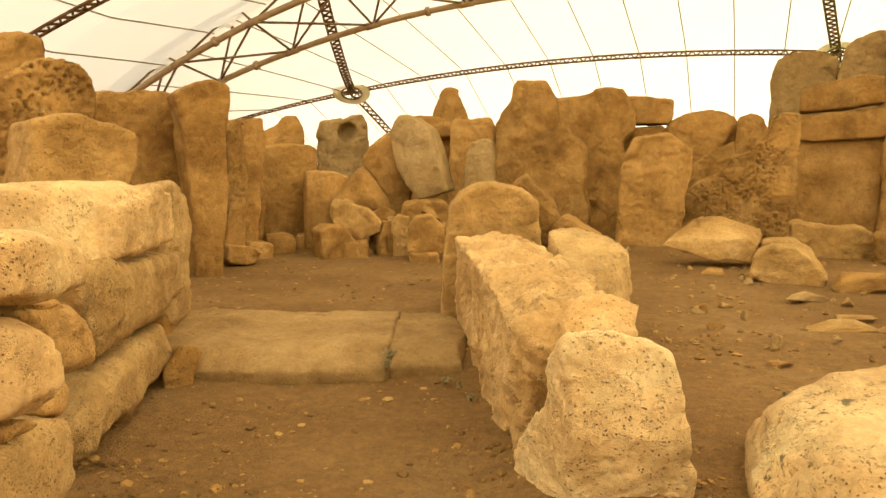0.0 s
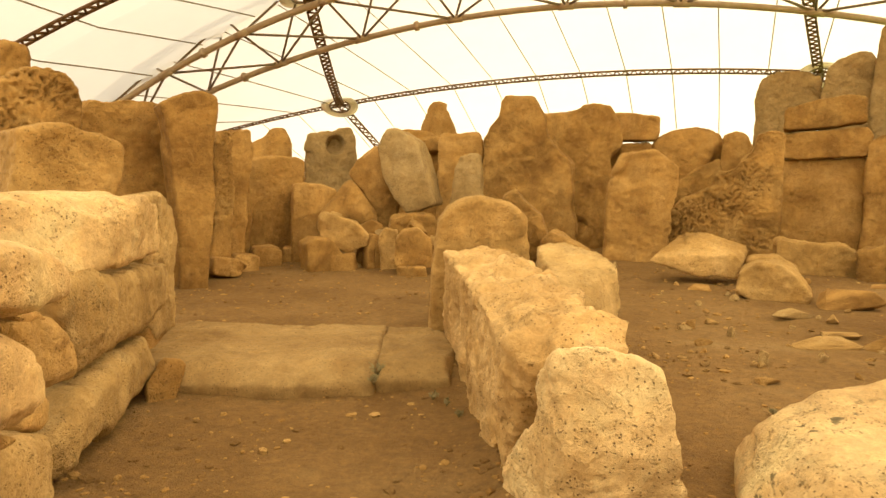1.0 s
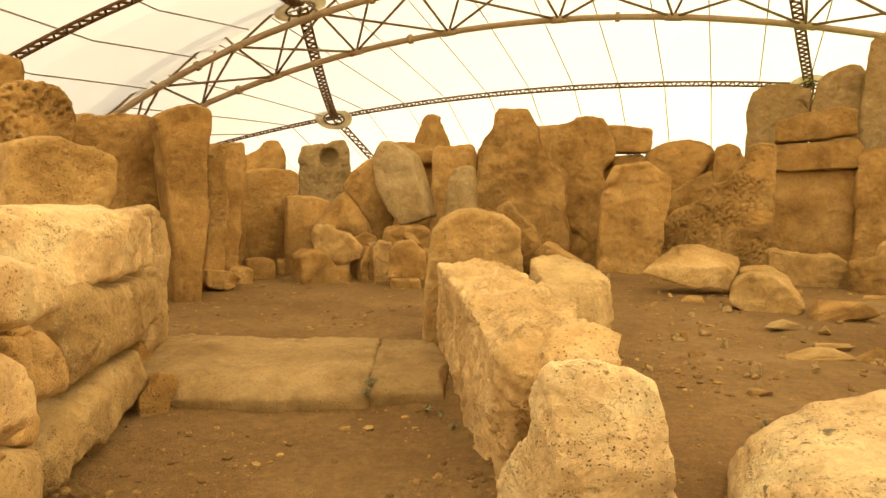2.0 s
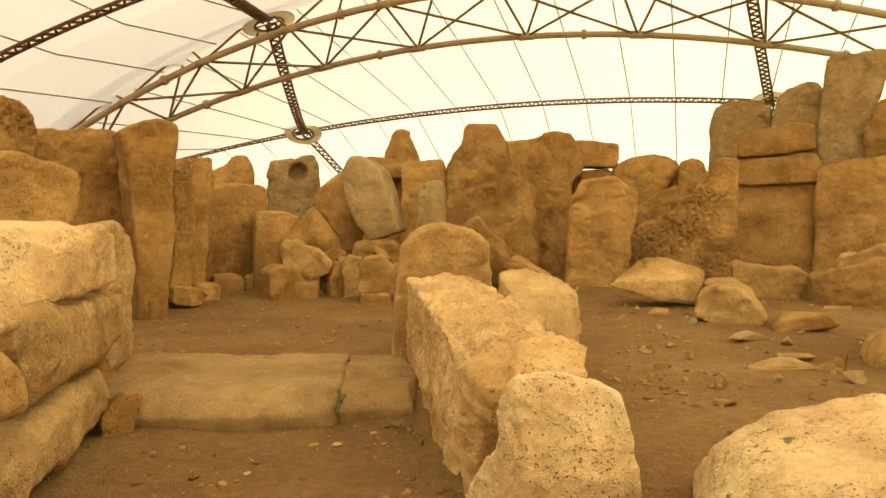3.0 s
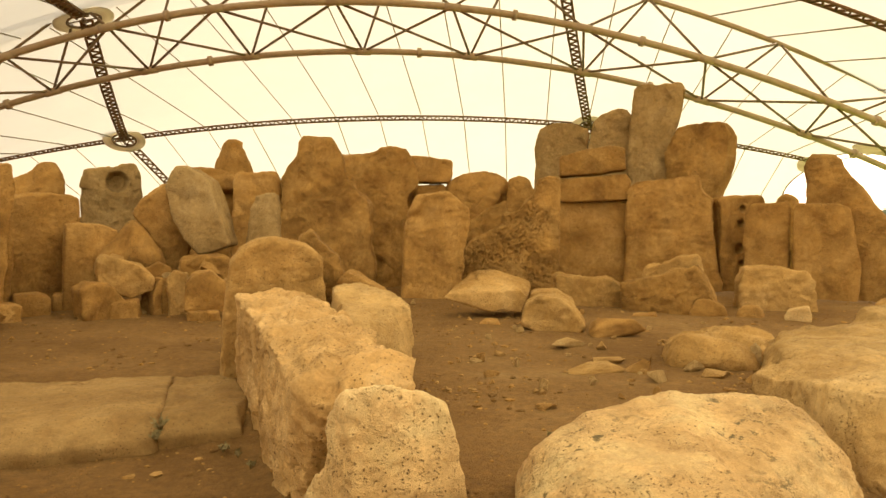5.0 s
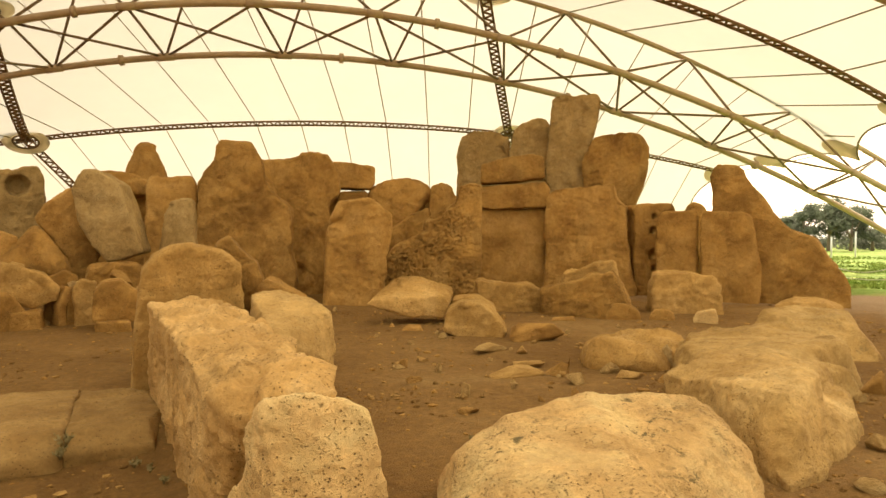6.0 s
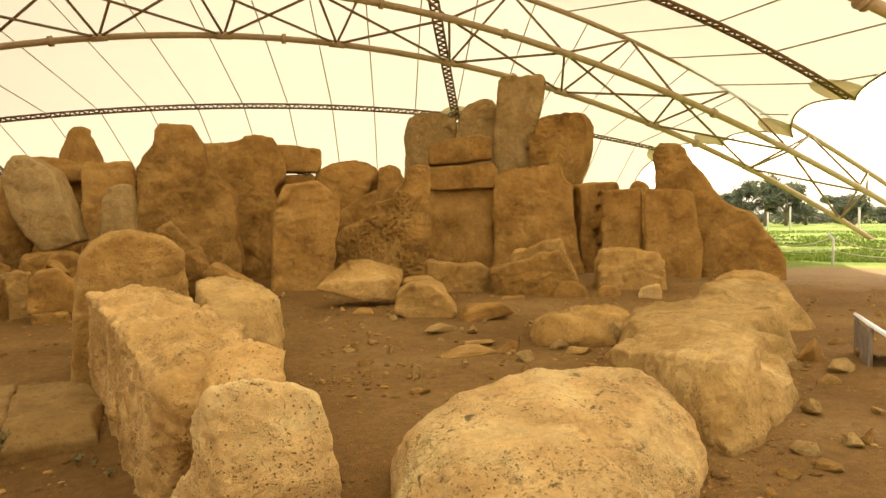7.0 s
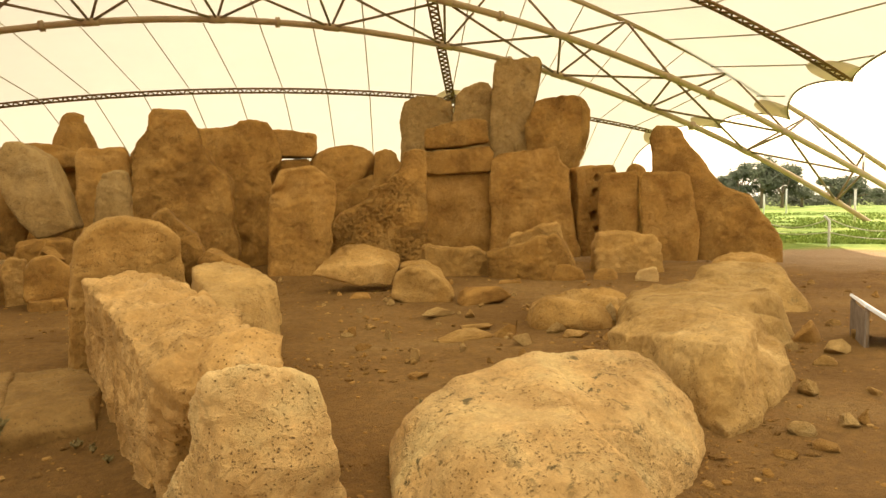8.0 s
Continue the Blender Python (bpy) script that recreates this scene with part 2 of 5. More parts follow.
def weather(bm, size, seed, rough, fine, voxel, pit=0.0, dents=(), plan=False, chips=0, crust=0.0):
    """Wear a solid: split-off planes on its front, slanting facets, ridged grain, pits and scooped dents."""
    rnd = random.Random(seed * 13 + 5)
    lo = [min(v.co[k] for v in bm.verts) for k in range(3)]
    hi = [max(v.co[k] for v in bm.verts) for k in range(3)]
    for k in range(chips):
        a, b = rnd.uniform(-1, 1), rnd.uniform(-0.8, 1)
        tilt = rnd.uniform(0.08, 0.3)
        n = Vector((a * tilt, -1, b * tilt)).normalized()
        p = Vector((lo[0] + (hi[0] - lo[0]) * (0.5 + 0.34 * a), lo[1] + 0.01 * size, lo[2] + (hi[2] - lo[2]) * (0.5 + 0.34 * b)))
        for v in bm.verts:
            over = (v.co - p).dot(n)
            if over > 0:
                v.co -= n * over
    bm.normal_update()
    o = Vector((seed * 7.31, seed * 3.17, seed * 1.73))
    amp = min(0.06, 0.05 * size) * rough
    per = 1.7 / max(size, 0.2)
    lim = 0.6 / voxel
    moved = []
    for v in bm.verts:
        p, nn = v.co, v.normal
        q = p + o
        # broken planes: each cell is a facet with its own slant
        warp = q * per + Vector((0.25 * noise.noise(q * 2.9), 0.25 * noise.noise(q * 2.9 + o), 0.2 * noise.noise(q * 3.3)))
        gap, cells = noise.voronoi(warp)
        slopes = [(warp - c).dot(noise.cell_vector(c * 9.7) * 2 - Vector((1, 1, 1))) for c in cells[:2]]
        k = 0.5 + 0.5 * min(1.0, (gap[1] - gap[0]) / 0.12)
        d = (slopes[0] * k + slopes[1] * (1 - k)) * 0.07 * size * rough
        d += amp * (0.3 * noise.noise(q * (1.2 / max(size, 0.25))) + 0.25 * noise.noise(q * 2.9))
        f, g_ = 6.0, 0.3
        while f < lim and f < 60:
            d += amp * g_ * fine * (0.35 - abs(noise.noise(q * f)))
            f, g_ = f * 2.1, g_ * 0.68
        if crust and nn.z > 0.2:
            # scalloped, water-eaten upper side
            k = min(1.0, (nn.z - 0.2) / 0.4)
            dist, _ = noise.voronoi(q * 7.0 + Vector((0.5 * noise.noise(q * 5), 0.5 * noise.noise(q * 5 + o), 0)))
            fine_d, _ = noise.voronoi(q * 17.0)
            d += crust * k * (1.4 * abs(noise.noise(q * 4.0)) + dist[0] - 0.7 + 0.35 * (fine_d[0] - 0.4))
        if pit:
            where = noise.noise(q * 1.6) * 1.2 + (0.45 if pit > 2 else 0.2)
            if where > 0:
                for fp, deep in ((14.0, 0.036), (26.0, 0.02)):
                    if fp < lim * 1.3:
                        dist, _ = noise.voronoi(q * fp)
                        if dist[0] < 0.38:
                            d -= pit * deep * min(1.0, where * 2.5) * (1 - dist[0] / 0.38) ** 0.6
        for du, dz, dr, depth in dents:
            k = math.hypot(p.x - du, (p.y if plan else p.z) - dz) / dr
            if k < 1.2 and (p.z > 0 if plan else p.y < 0):
                d -= depth * max(0.0, min(1.0, (1.2 - k) / 0.4))
        moved.append((v, p + nn * d))
    for v, p in moved:
        v.co = p
    return bm


def hull(points):
    """The tight solid skin round some corners."""
    bm = bmesh.new()
    vs = [bm.verts.new(p) for p in points]
    out = bmesh.ops.convex_hull(bm, input=vs)
    loose = {g for g in out["geom_interior"] + out["geom_unused"] if isinstance(g, bmesh.types.BMVert)}
    bmesh.ops.delete(bm, geom=list(loose), context="VERTS")
    bmesh.ops.recalc_face_normals(bm, faces=bm.faces)
    return bm


def crag(name, label, lumps, material, voxel=0.022, wear=3, rough=0.8, fine=1.2, pit=0.0, crust=0.0, category="rock", group=""):
    """A rock of one or more angular lumps grown together, given by their corners, then worn."""
    count[0] += 1
    joined = bmesh.new()
    for lump in lumps:
        one = hull(lump)
        me = bpy.data.meshes.new("lump")
        one.to_mesh(me)
        one.free()
        joined.from_mesh(me)
        bpy.data.meshes.remove(me)
    every = [p for lump in lumps for p in lump]
    base = Vector((sum(p[0] for p in every) / len(every), sum(p[1] for p in every) / len(every), min(p[2] for p in every)))
    for v in joined.verts:
        v.co -= base
    bm = even_mesh(joined, voxel)
    for k in range(wear):
        bmesh.ops.smooth_vert(bm, verts=bm.verts, factor=0.5, use_axis_x=True, use_axis_y=True, use_axis_z=True)
    ext = sorted(max(p[k] for p in every) - min(p[k] for p in every) for k in range(3))
    bm = weather(bm, math.sqrt(ext[1] * ext[2]) * 0.6, count[0], rough, fine, voxel, pit, (), False, 0, crust)
    ob = part(name, bm, material)
    ob.location = base
    if name == "wall_block":
        foot = Vector((-2.0, 4.0, -0.22))
        if not walls:
            walls["wall"] = empty("dry_stone_wall", "dry-stone wall of stacked rough limestone blocks", "stone wall", foot)
        ob.parent = walls["wall"]
        ob.matrix_parent_inverse = Matrix.Translation(foot).inverted()
        ob["label"] = label
        return ob
    return tagged(ob, label, category, group)


def pillow(outline, thick, n=70, edge=0.06, bulge=0.02, rough=1.0, seed=0, dents=(), fine=1.0, voxel=0.05, plan=False, pit=0.0, wear=1, cut=0.06, chips=0):
    """A stone: its outline (u, z) given thickness, worn edges, broken facets, grain and pits. Front looks to -y.
    plan: the outline is (x, y) seen from above and the thickness is its height, top surface up."""
    rim = smooth_outline(outline, n, cut)
    area = cx = cy = 0.0
    for a, b in zip(rim, rim[1:] + rim[:1]):
        w = a.x * b.y - b.x * a.y
        area, cx, cy = area + w, cx + (a.x + b.x) * w, cy + (a.y + b.y) * w
    c = Vector((cx / (3 * area), cy / (3 * area)))
    if area < 0:
        rim.reverse()
    size = math.sqrt(abs(area) / 2)
    broken = []
    for i, p in enumerate(rim):
        t = rim[(i + 1) % n] - rim[i - 1]
        side = Vector((t.y, -t.x)).normalized()
        k = Vector((p.x, p.y, seed * 1.9))
        broken.append(p + side * size * rough * (0.02 * noise.noise(k * (4.0 / size)) + 0.012 * noise.noise(k * (11.0 / size))))
    rim = broken
    half, r = thick / 2, min(size * edge, thick * 0.45)

    def place(p, y):
        return Vector((p.x, p.y, -y)) if plan else Vector((p.x, y, p.y))

    def ring(d, y, wob):
        res = []
        for p in rim:
            v = c - p
            q = p + v * min(0.85, d / max(v.length, 1e-6))
            res.append(place(q, y + wob * thick * noise.noise(Vector((q.x * 1.3 / size, q.y * 1.3 / size, seed * 2.3)))))
        return res

    bm = bmesh.new()
    rings = [ring(r + size * 0.55, -half - bulge * size, 0.1), ring(r, -half, 0.14), ring(r * 0.3, -half + r * 0.45, 0.1), ring(0, -half + r, 0), ring(0, half - r, 0), ring(0 if plan else r, half, 0.0 if plan else 0.1)]
    grid = [[bm.verts.new(p) for p in row] for row in rings]
    for u, v in zip(grid, grid[1:]):
        for k in range(n):
            bm.faces.new((u[k], u[(k + 1) % n], v[(k + 1) % n], v[k]))
    bm.faces.new(grid[0][::-1])
    bm.faces.new(grid[-1])
    bmesh.ops.recalc_face_normals(bm, faces=bm.faces)
    bm = even_mesh(bm, voxel)
    for k in range(wear):
        bmesh.ops.smooth_vert(bm, verts=bm.verts, factor=0.5, use_axis_x=True, use_axis_y=True, use_axis_z=True)
    return weather(bm, size, seed, rough, fine, voxel, pit, dents, plan, chips)


count = [0]
walls = {}


def stone(name, label, at, turn, thick, outline, look_="", dents=()):
    """An upright or lying stone of the ruin, front outline in metres."""
    count[0] += 1
    near = math.hypot(at[0], at[1]) < 8.5
    material = fretted if "p" in look_ else lichened if "l" in look_ else pale_stone if "w" in look_ else greyish if "g" in look_ else golden if "m" in look_ else ochre
    if "h" in look_:
        dents = HOLES[name](max(p[1] for p in outline))
    soft = "o" in look_
    us, zs = [p[0] for p in outline], [p[1] for p in outline]
    span = min(max(us) - min(us), max(zs) - min(zs))
    voxel = 0.02 if near and span > 0.35 else max(0.012, min(0.032, span / 16))
    if dents or "q" in look_:
        voxel = 0.024
    plain, craggy = "s" in look_, "k" in look_
    bm = pillow(outline, thick, 80, 0.3 if soft else 0.025, 0.07 if soft else 0.01, 0.4 if plain else 0.8 if craggy else 0.55, count[0], dents, 3.4, voxel, False,
                2.2 if "q" in look_ else 1.1 if "p" in look_ else 0.35, 8 if soft else 0, 0.18 if soft else 0.04, 0 if soft or dents or plain else 4 if craggy else 3)
    ob = part(name, bm, material)
    ob.matrix_world = pose(*at, 0, 0, turn)
    tagged(ob, label, name.replace("_", " ").split(" ")[-1], GROUPS.get(name, ""))
    return ob


GROUPS = {"standing_stone": "upright stones of the temple wall", "standing_pillar": "pillars beside the apse", "wall_slab": "smooth slabs of the temple wall",
          "wall_megalith": "megaliths of the rear wall", "paving_stone": "kerb slabs of the apse", "rubble_stone": "rubble in the apse", "lintel": "stacked lintels"}
HOLES = {
    "porthole_stone": lambda top: [(0.12, top - 0.42, 0.2, 0.28)],
    "holed_stone": lambda top: [(0.02, top - 0.33, 0.07, 0.2), (0.0, top - 0.66, 0.08, 0.2), (-0.02, top - 1.25, 0.11, 0.2), (0.02, top - 1.6, 0.07, 0.15), (0.02, top - 1.95, 0.1, 0.2)],
}


def boulder(name, label, at, height, outline, material, turn=0, edge=0.35, rough=1.0, bulge=0.06, dents=(), pit=0.0, tilt=(0, 0), fine=1.0):
    """A low rock given by its outline from above."""
    count[0] += 1
    near = math.hypot(at[0], at[1]) < 9
    span = max(p[0] for p in outline) - min(p[0] for p in outline)
    voxel = (0.022 if span > 0.7 else max(0.008, span / 24)) if near else 0.05
    bm = pillow(outline, height, 80, edge, bulge, rough, count[0], dents, fine, voxel, True, pit, 4 if edge > 0.12 else 1, 0.12)
    ob = part(name, bm, material)
    ob.matrix_world = pose(at[0], at[1], at[2] + height / 2, tilt[0], tilt[1], turn)
    return tagged(ob, label, "rock")


def smoothstep(a, b, x):
    t = max(0.0, min(1.0, (x - a) / (b - a)))
    return t * t * (3 - 2 * t)


def ground_height(x, y):
    """The trodden floor: a hollow in the entrance passage before the threshold."""
    d = math.hypot(x, y)
    lumps = 0.035 * noise.noise(Vector((x * 0.7, y * 0.7, 0))) + 0.02 * noise.noise(Vector((x * 2.6, y * 2.6, 3.0))) + 0.008 * noise.noise(Vector((x * 5.5, y * 5.5, 7.0)))
    lumps *= 1 - smoothstep(25, 60, d)
    hollow = -0.22 * (1 - smoothstep(5.15, 6.0, y + 0.25 * noise.noise(Vector((x * 0.9, 5, 0))))) * (1 - smoothstep(0.1, 0.9, x)) * smoothstep(-14, -9, y)
    return lumps + hollow


# ---- ground ----
def axis():
    near = [i * 0.09 for i in range(-110, 161)]
    far, step, x = [], 0.12, near[-1]
    while x < 900:
        step *= 1.09
        x += step
        far.append(x)
    back, step, x = [], 0.12, near[0]
    while x > -900:
        step *= 1.09
        x -= step
        back.append(x)
    return back[::-1] + near + far


xs, ys = axis(), axis()
verts = [(x, y, ground_height(x, y)) for y in ys for x in xs]
w = len(xs)
faces = [(j * w + i, j * w + i + 1, (j + 1) * w + i + 1, (j + 1) * w + i) for j in range(len(ys) - 1) for i in range(w - 1)]
me = bpy.data.meshes.new("ground")
me.from_pydata(verts, [], faces)
me.materials.append(earth_mat)
me.polygons.foreach_set("use_smooth", [True] * len(me.polygons))
tagged(new("ground", me), "bare reddish-brown trodden earth with grit, meadow beyond", "ground", kind="structure")


# ---- shelter: arched trusses and cloth ----
TURN = radians(13)
AHEAD = Vector((math.sin(TURN), math.cos(TURN), 0))
SIDE = Vector((math.cos(TURN), -math.sin(TURN), 0))


def spot(s, r, z):
    return SIDE * s + AHEAD * r + Vector((0, 0, z))


def spline(table, r):
    """Straight from row to row of (r, value)."""
    for (a, va), (b, vb) in zip(table, table[1:]):
        if r <= b:
            return va + (vb - va) * max(0.0, (r - a) / (b - a))
    return table[-1][1]


CREST = [(4, 10.6), (22, 10.6), (28.7, 12.15), (42, 8.05), (53, 1.2)]
CURVE = [(4, 0.0118), (22, 0.0108), (28.7, 0.0125), (42, 0.0042), (53, 0.002)]
MIDDLE = [(4, 0.0), (28.7, 2.0), (42, 4.0), (53, 4.0)]
RIGHT = [(4, 19), (14, 20.8), (22, 22.5), (28.7, 25.6), (42, 27.5), (53, 28.0)]
ANCHORS = (4, 9, 14, 22, 28.7, 35.3, 42, 47, 53)


def roof_z(s, r):
    return spline(CREST, r) - spline(CURVE, r) * (s - spline(MIDDLE, r)) ** 2


def right_edge(r):
    for a, b in zip(ANCHORS, ANCHORS[1:]):
        if a <= r <= b:
            t = (r - a) / (b - a)
            return spline(RIGHT, r) - 0.95 * (math.sin(math.pi * t) ** 0.7 if 0 < t < 1 else 0)
    return spline(RIGHT, r)


FRONT = 11.0                                   # front edge of the cloth
canopy = empty("canopy", "white translucent tensile roof cloth with laced belts", "canopy")
bm = bmesh.new()
rs = sorted(set([FRONT + (53 - FRONT) * i / 130 for i in range(131)] + [r for r in ANCHORS if r > FRONT]))
grid = []
for r in rs:
    e = right_edge(r)
    grid.append([bm.verts.new(spot(-34 + (e + 34) * i / 90, r, max(0.4, roof_z(-34 + (e + 34) * i / 90, r)))) for i in range(91)])
for u, v in zip(grid, grid[1:]):
    for i in range(90):
        bm.faces.new((u[i], u[i + 1], v[i + 1], v[i]))
part("membrane", bm, cloth, canopy)

# edge rope along the scalloped side
bm = bmesh.new()
tube(bm, [spot(right_edge(r), r, roof_z(right_edge(r), r)) for r in rs], 0.05, 6)
part("edge_cable", bm, dark_steel, canopy, "dark scalloped edge cable")

# seams between the cloth strips
LEAN = math.tan(radians(11))                   # the far field is cut askew to the trusses


def seam(s_at, first, last):
    run = [(s_at(r), r) for r in rs if first <= r <= last]
    pts = [spot(s, r, roof_z(s, r) - 0.03) for s, r in run if -34 < s < right_edge(r) - 0.1 and roof_z(s, r) > 0.6]
    if len(pts) > 2:
        bm = bmesh.new()
        tube(bm, pts, 0.03, 4)
        part("seam", bm, seam_mat, canopy)


for k in range(-13, 11):
    seam(lambda r: k * 2.55 + 0.7, 4, 22)
    seam(lambda r: k * 2.55 + 0.7, 22, 28.7)
for k in range(-13, 13):
    seam(lambda r: k * 2.55 + 1.85 + (r - 42) * LEAN, 28.7, 53)


def belt(path, width=0.42):
    """A laced joint: two edge ropes with zigzag lacing between."""
    bm = bmesh.new()
    pts = [Vector(p) for p in path]
    left, right = [], []
    for i, p in enumerate(pts):
        d = (pts[min(i + 1, len(pts) - 1)] - pts[max(i - 1, 0)]).normalized()
        s_, r_ = p.dot(SIDE), p.dot(AHEAD)
        up = Vector((0, 0, 1))
        grad = SIDE * ((roof_z(s_ + 0.2, r_) - roof_z(s_ - 0.2, r_)) / 0.4) + AHEAD * ((roof_z(s_, r_ + 0.2) - roof_z(s_, r_ - 0.2)) / 0.4)
        nrm = (up - grad).normalized()
        a = d.cross(nrm).normalized() * width / 2
        left.append(p + a - nrm * 0.07)
        right.append(p - a - nrm * 0.07)
    tube(bm, left, 0.06, 5)
    tube(bm, right, 0.06, 5)
    for i in range(len(pts) - 1):
        q = (left[i], right[i + 1]) if i % 2 else (right[i], left[i + 1])
        tube(bm, q, 0.05, 4)
    return part("laced_belt", bm, lacing, canopy, "dark laced belt joint")


def along(s0, r0, s1, r1, step=0.24):
    n = max(2, int(math.hypot(s1 - s0, r1 - r0) / step))
    pts = []
    for i in range(n + 1):
        s, r = s0 + (s1 - s0) * i / n, r0 + (r1 - r0) * i / n
        pts.append(spot(s, r, roof_z(s, r)))
    return pts


belt(along(-34, 42, 27.3, 42))
belt(along(-34, 19.9, 22.3, 22))
for s_far, s_mid, s_near in ((-15.6, -12.2, -11.2), (12.1, 7.2, 5.5), (-30, -28, -26)):
    belt(along(s_far, 42, s_mid, 28.9))
    belt(along(s_mid, 28.5, s_near, 22))
    belt(along(s_far, 42, s_far + 2.2, 51))


def ring_node(s, r, radius=0.62):
    """A steel ring with cross struts where belts meet, on a beige doubled patch."""
    c = spot(s, r, roof_z(s, r) + (0.3 if r > 35 else -0.12))
    gx = (roof_z(s + 0.3, r) - roof_z(s - 0.3, r)) / 0.6
    gy = (roof_z(s, r + 0.3) - roof_z(s, r - 0.3)) / 0.6
    gy = -0.55 if r > 35 else gy
    nrm = (Vector((0, 0, 1)) - SIDE * gx - AHEAD * gy).normalized()
    if r > 35:
        c -= nrm * 0.52
    a = SIDE.cross(nrm).normalized()
    b = nrm.cross(a)
    bm = bmesh.new()
    circle = [c + radius * (math.cos(k * math.tau / 28) * a + math.sin(k * math.tau / 28) * b) - nrm * 0.05 for k in range(29)]
    tube(bm, circle, 0.06, 6)
    for k in range(4):
        q = k * math.pi / 2 + 0.3
        tube(bm, [c - nrm * 0.05, c - nrm * 0.05 + radius * (math.cos(q) * a + math.sin(q) * b)], 0.03, 5)
    tube(bm, [c - nrm * 0.16, c + nrm * 0.02], 0.09, 10)
    part("ring", bm, dark_steel, canopy, "dark steel node ring with cross struts")
    bm = bmesh.new()
    rings = [[bm.verts.new(c - nrm * (0.02 if side else 0.05) + rad * (math.cos(k * math.tau / 40) * a + math.sin(k * math.tau / 40) * b)) for k in range(40)]
             for rad, side in ((radius, 0), (radius * 1.85, 0), (radius * 1.85, 1), (radius, 1))]
    for i in range(4):
        u, v = rings[i], rings[(i + 1) % 4]
        for k in range(40):
            bm.faces.new((u[k], u[(k + 1) % 40], v[(k + 1) % 40], v[k]))
    part("patch", bm, patch_cloth, canopy, "beige reinforcing patch")


def corner_patch(r, radius=0.95):
    """Doubled beige cloth at an anchor of the scalloped edge."""
    s = right_edge(r) - radius * 0.75
    bm = bmesh.new()
    fan = []
    for k in range(36):
        a = k * math.tau / 36
        ds, dr = radius * math.cos(a), radius * 1.25 * math.sin(a)
        e = min(s + ds, right_edge(min(53, max(4, r + dr))) - 0.05)
        fan.append(spot(e, r + dr, roof_z(e, r + dr) - 0.06))
    mid_ = spot(s, r, roof_z(s, r) - 0.06)
    low_ = [bm.verts.new(p) for p in fan]
    up_ = [bm.verts.new(p + Vector((0, 0, 0.02))) for p in fan]
    c0, c1 = bm.verts.new(mid_), bm.verts.new(mid_ + Vector((0, 0, 0.02)))
    for k in range(36):
        j = (k + 1) % 36
        bm.faces.new((low_[k], low_[j], c0))
        bm.faces.new((up_[j], up_[k], c1))
        bm.faces.new((low_[j], low_[k], up_[k], up_[j]))
    part("patch", bm, patch_cloth, canopy, "beige reinforcing patch")


for r in (14, 22, 28.7, 35.3, 42):
    corner_patch(r)

for s, r in ((-15.6, 42), (12.1, 42), (-12.2, 28.7), (7.2, 28.7)):
    ring_node(s, r)


def arch(s, crest, bend, s3):
    return crest + s3 * s - bend * s * s


def truss(shift, label):
    """A three-chord arched truss with V braces between its nodes."""
    th = empty("roof_truss", label, "roof truss")

    def low(s):
        return spot(s, 30 + shift, arch(s, 8.91, 0.0098, 0.0035) + 0.00003 * s ** 3)

    def front(s):
        return spot(s, 27.5 + shift, arch(s, 10.2, 0.0114, -0.0126) + 0.000089 * s ** 3)

    def top(s):
        return spot(s, 28.7 + shift, arch(s, 12.4, 0.0128, 0.008) + 0.000093 * s ** 3)

    span = [-31 + 63.5 * i / 60 for i in range(61)]
    for f, rad in ((low, 0.13), (front, 0.14), (top, 0.12)):
        bm = bmesh.new()
        tube(bm, [f(s) for s in span if f(s).z > -0.3], rad, 10)
        part("chord", bm, steel, th, "brown painted steel tube")
    # flanged joints of the tubes
    for f, joints in ((low, (-15.8, -7.6, 1.2, 11.4, 21.0)), (front, (-16.4, -8.6, 4.9, 10.1, 20.2))):
        for s in joints:
            p, d = f(s), (f(s + 0.1) - f(s - 0.1)).normalized()
            bm = bmesh.new()
            tube(bm, [p - d * 0.09, p + d * 0.09], 0.21, 10)
            part("flange", bm, steel, th)
    lows = (-25.4, -21.5, -17.7, -14.0, -10.1, -5.9, -1.2, 3.4, 8.4, 13.8, 18.6, 24.1, 29.8)
    fronts = (-25.8, -22.0, -18.2, -14.6, -10.8, -6.8, -2.2, 2.4, 7.7, 12.8, 18.2, 24.4, 28.9)
    tops = (-23.2, -19.6, -16.0, -12.4, -8.7, -4.5, 0.1, 5.0, 10.8, 16.6, 22.1, 26.6, 30.2)

    def brace(a, b, rad=0.055):
        bm = bmesh.new()
        tube(bm, [a, b], rad, 7)
        part("brace", bm, dark_steel, th)

    for i, s in enumerate(lows):
        p = low(s)
        brace(p, front(fronts[i]))
        j = i - 1 if s < 1 else i + 1
        k = i + 1 if s < 1 else i - 1
        for other in (j, k):
            if 0 <= other < len(fronts):
                brace(p, front(fronts[other]))
        brace(p, top(tops[i]))
        brace(front(fronts[i]), top(tops[i]))
        if i:
            brace(front(fronts[i]), top(tops[i - 1]))
        for f, node in ((low, s), (front, fronts[i])):
            bm = bmesh.new()
            d = (f(node + 0.1) - f(node - 0.1)).normalized()
            tube(bm, [f(node) - d * 0.32, f(node) + d * 0.32], 0.165, 8)
            part("gusset", bm, steel, th)
    return th


truss(0, "brown steel arched truss spanning the ruin")


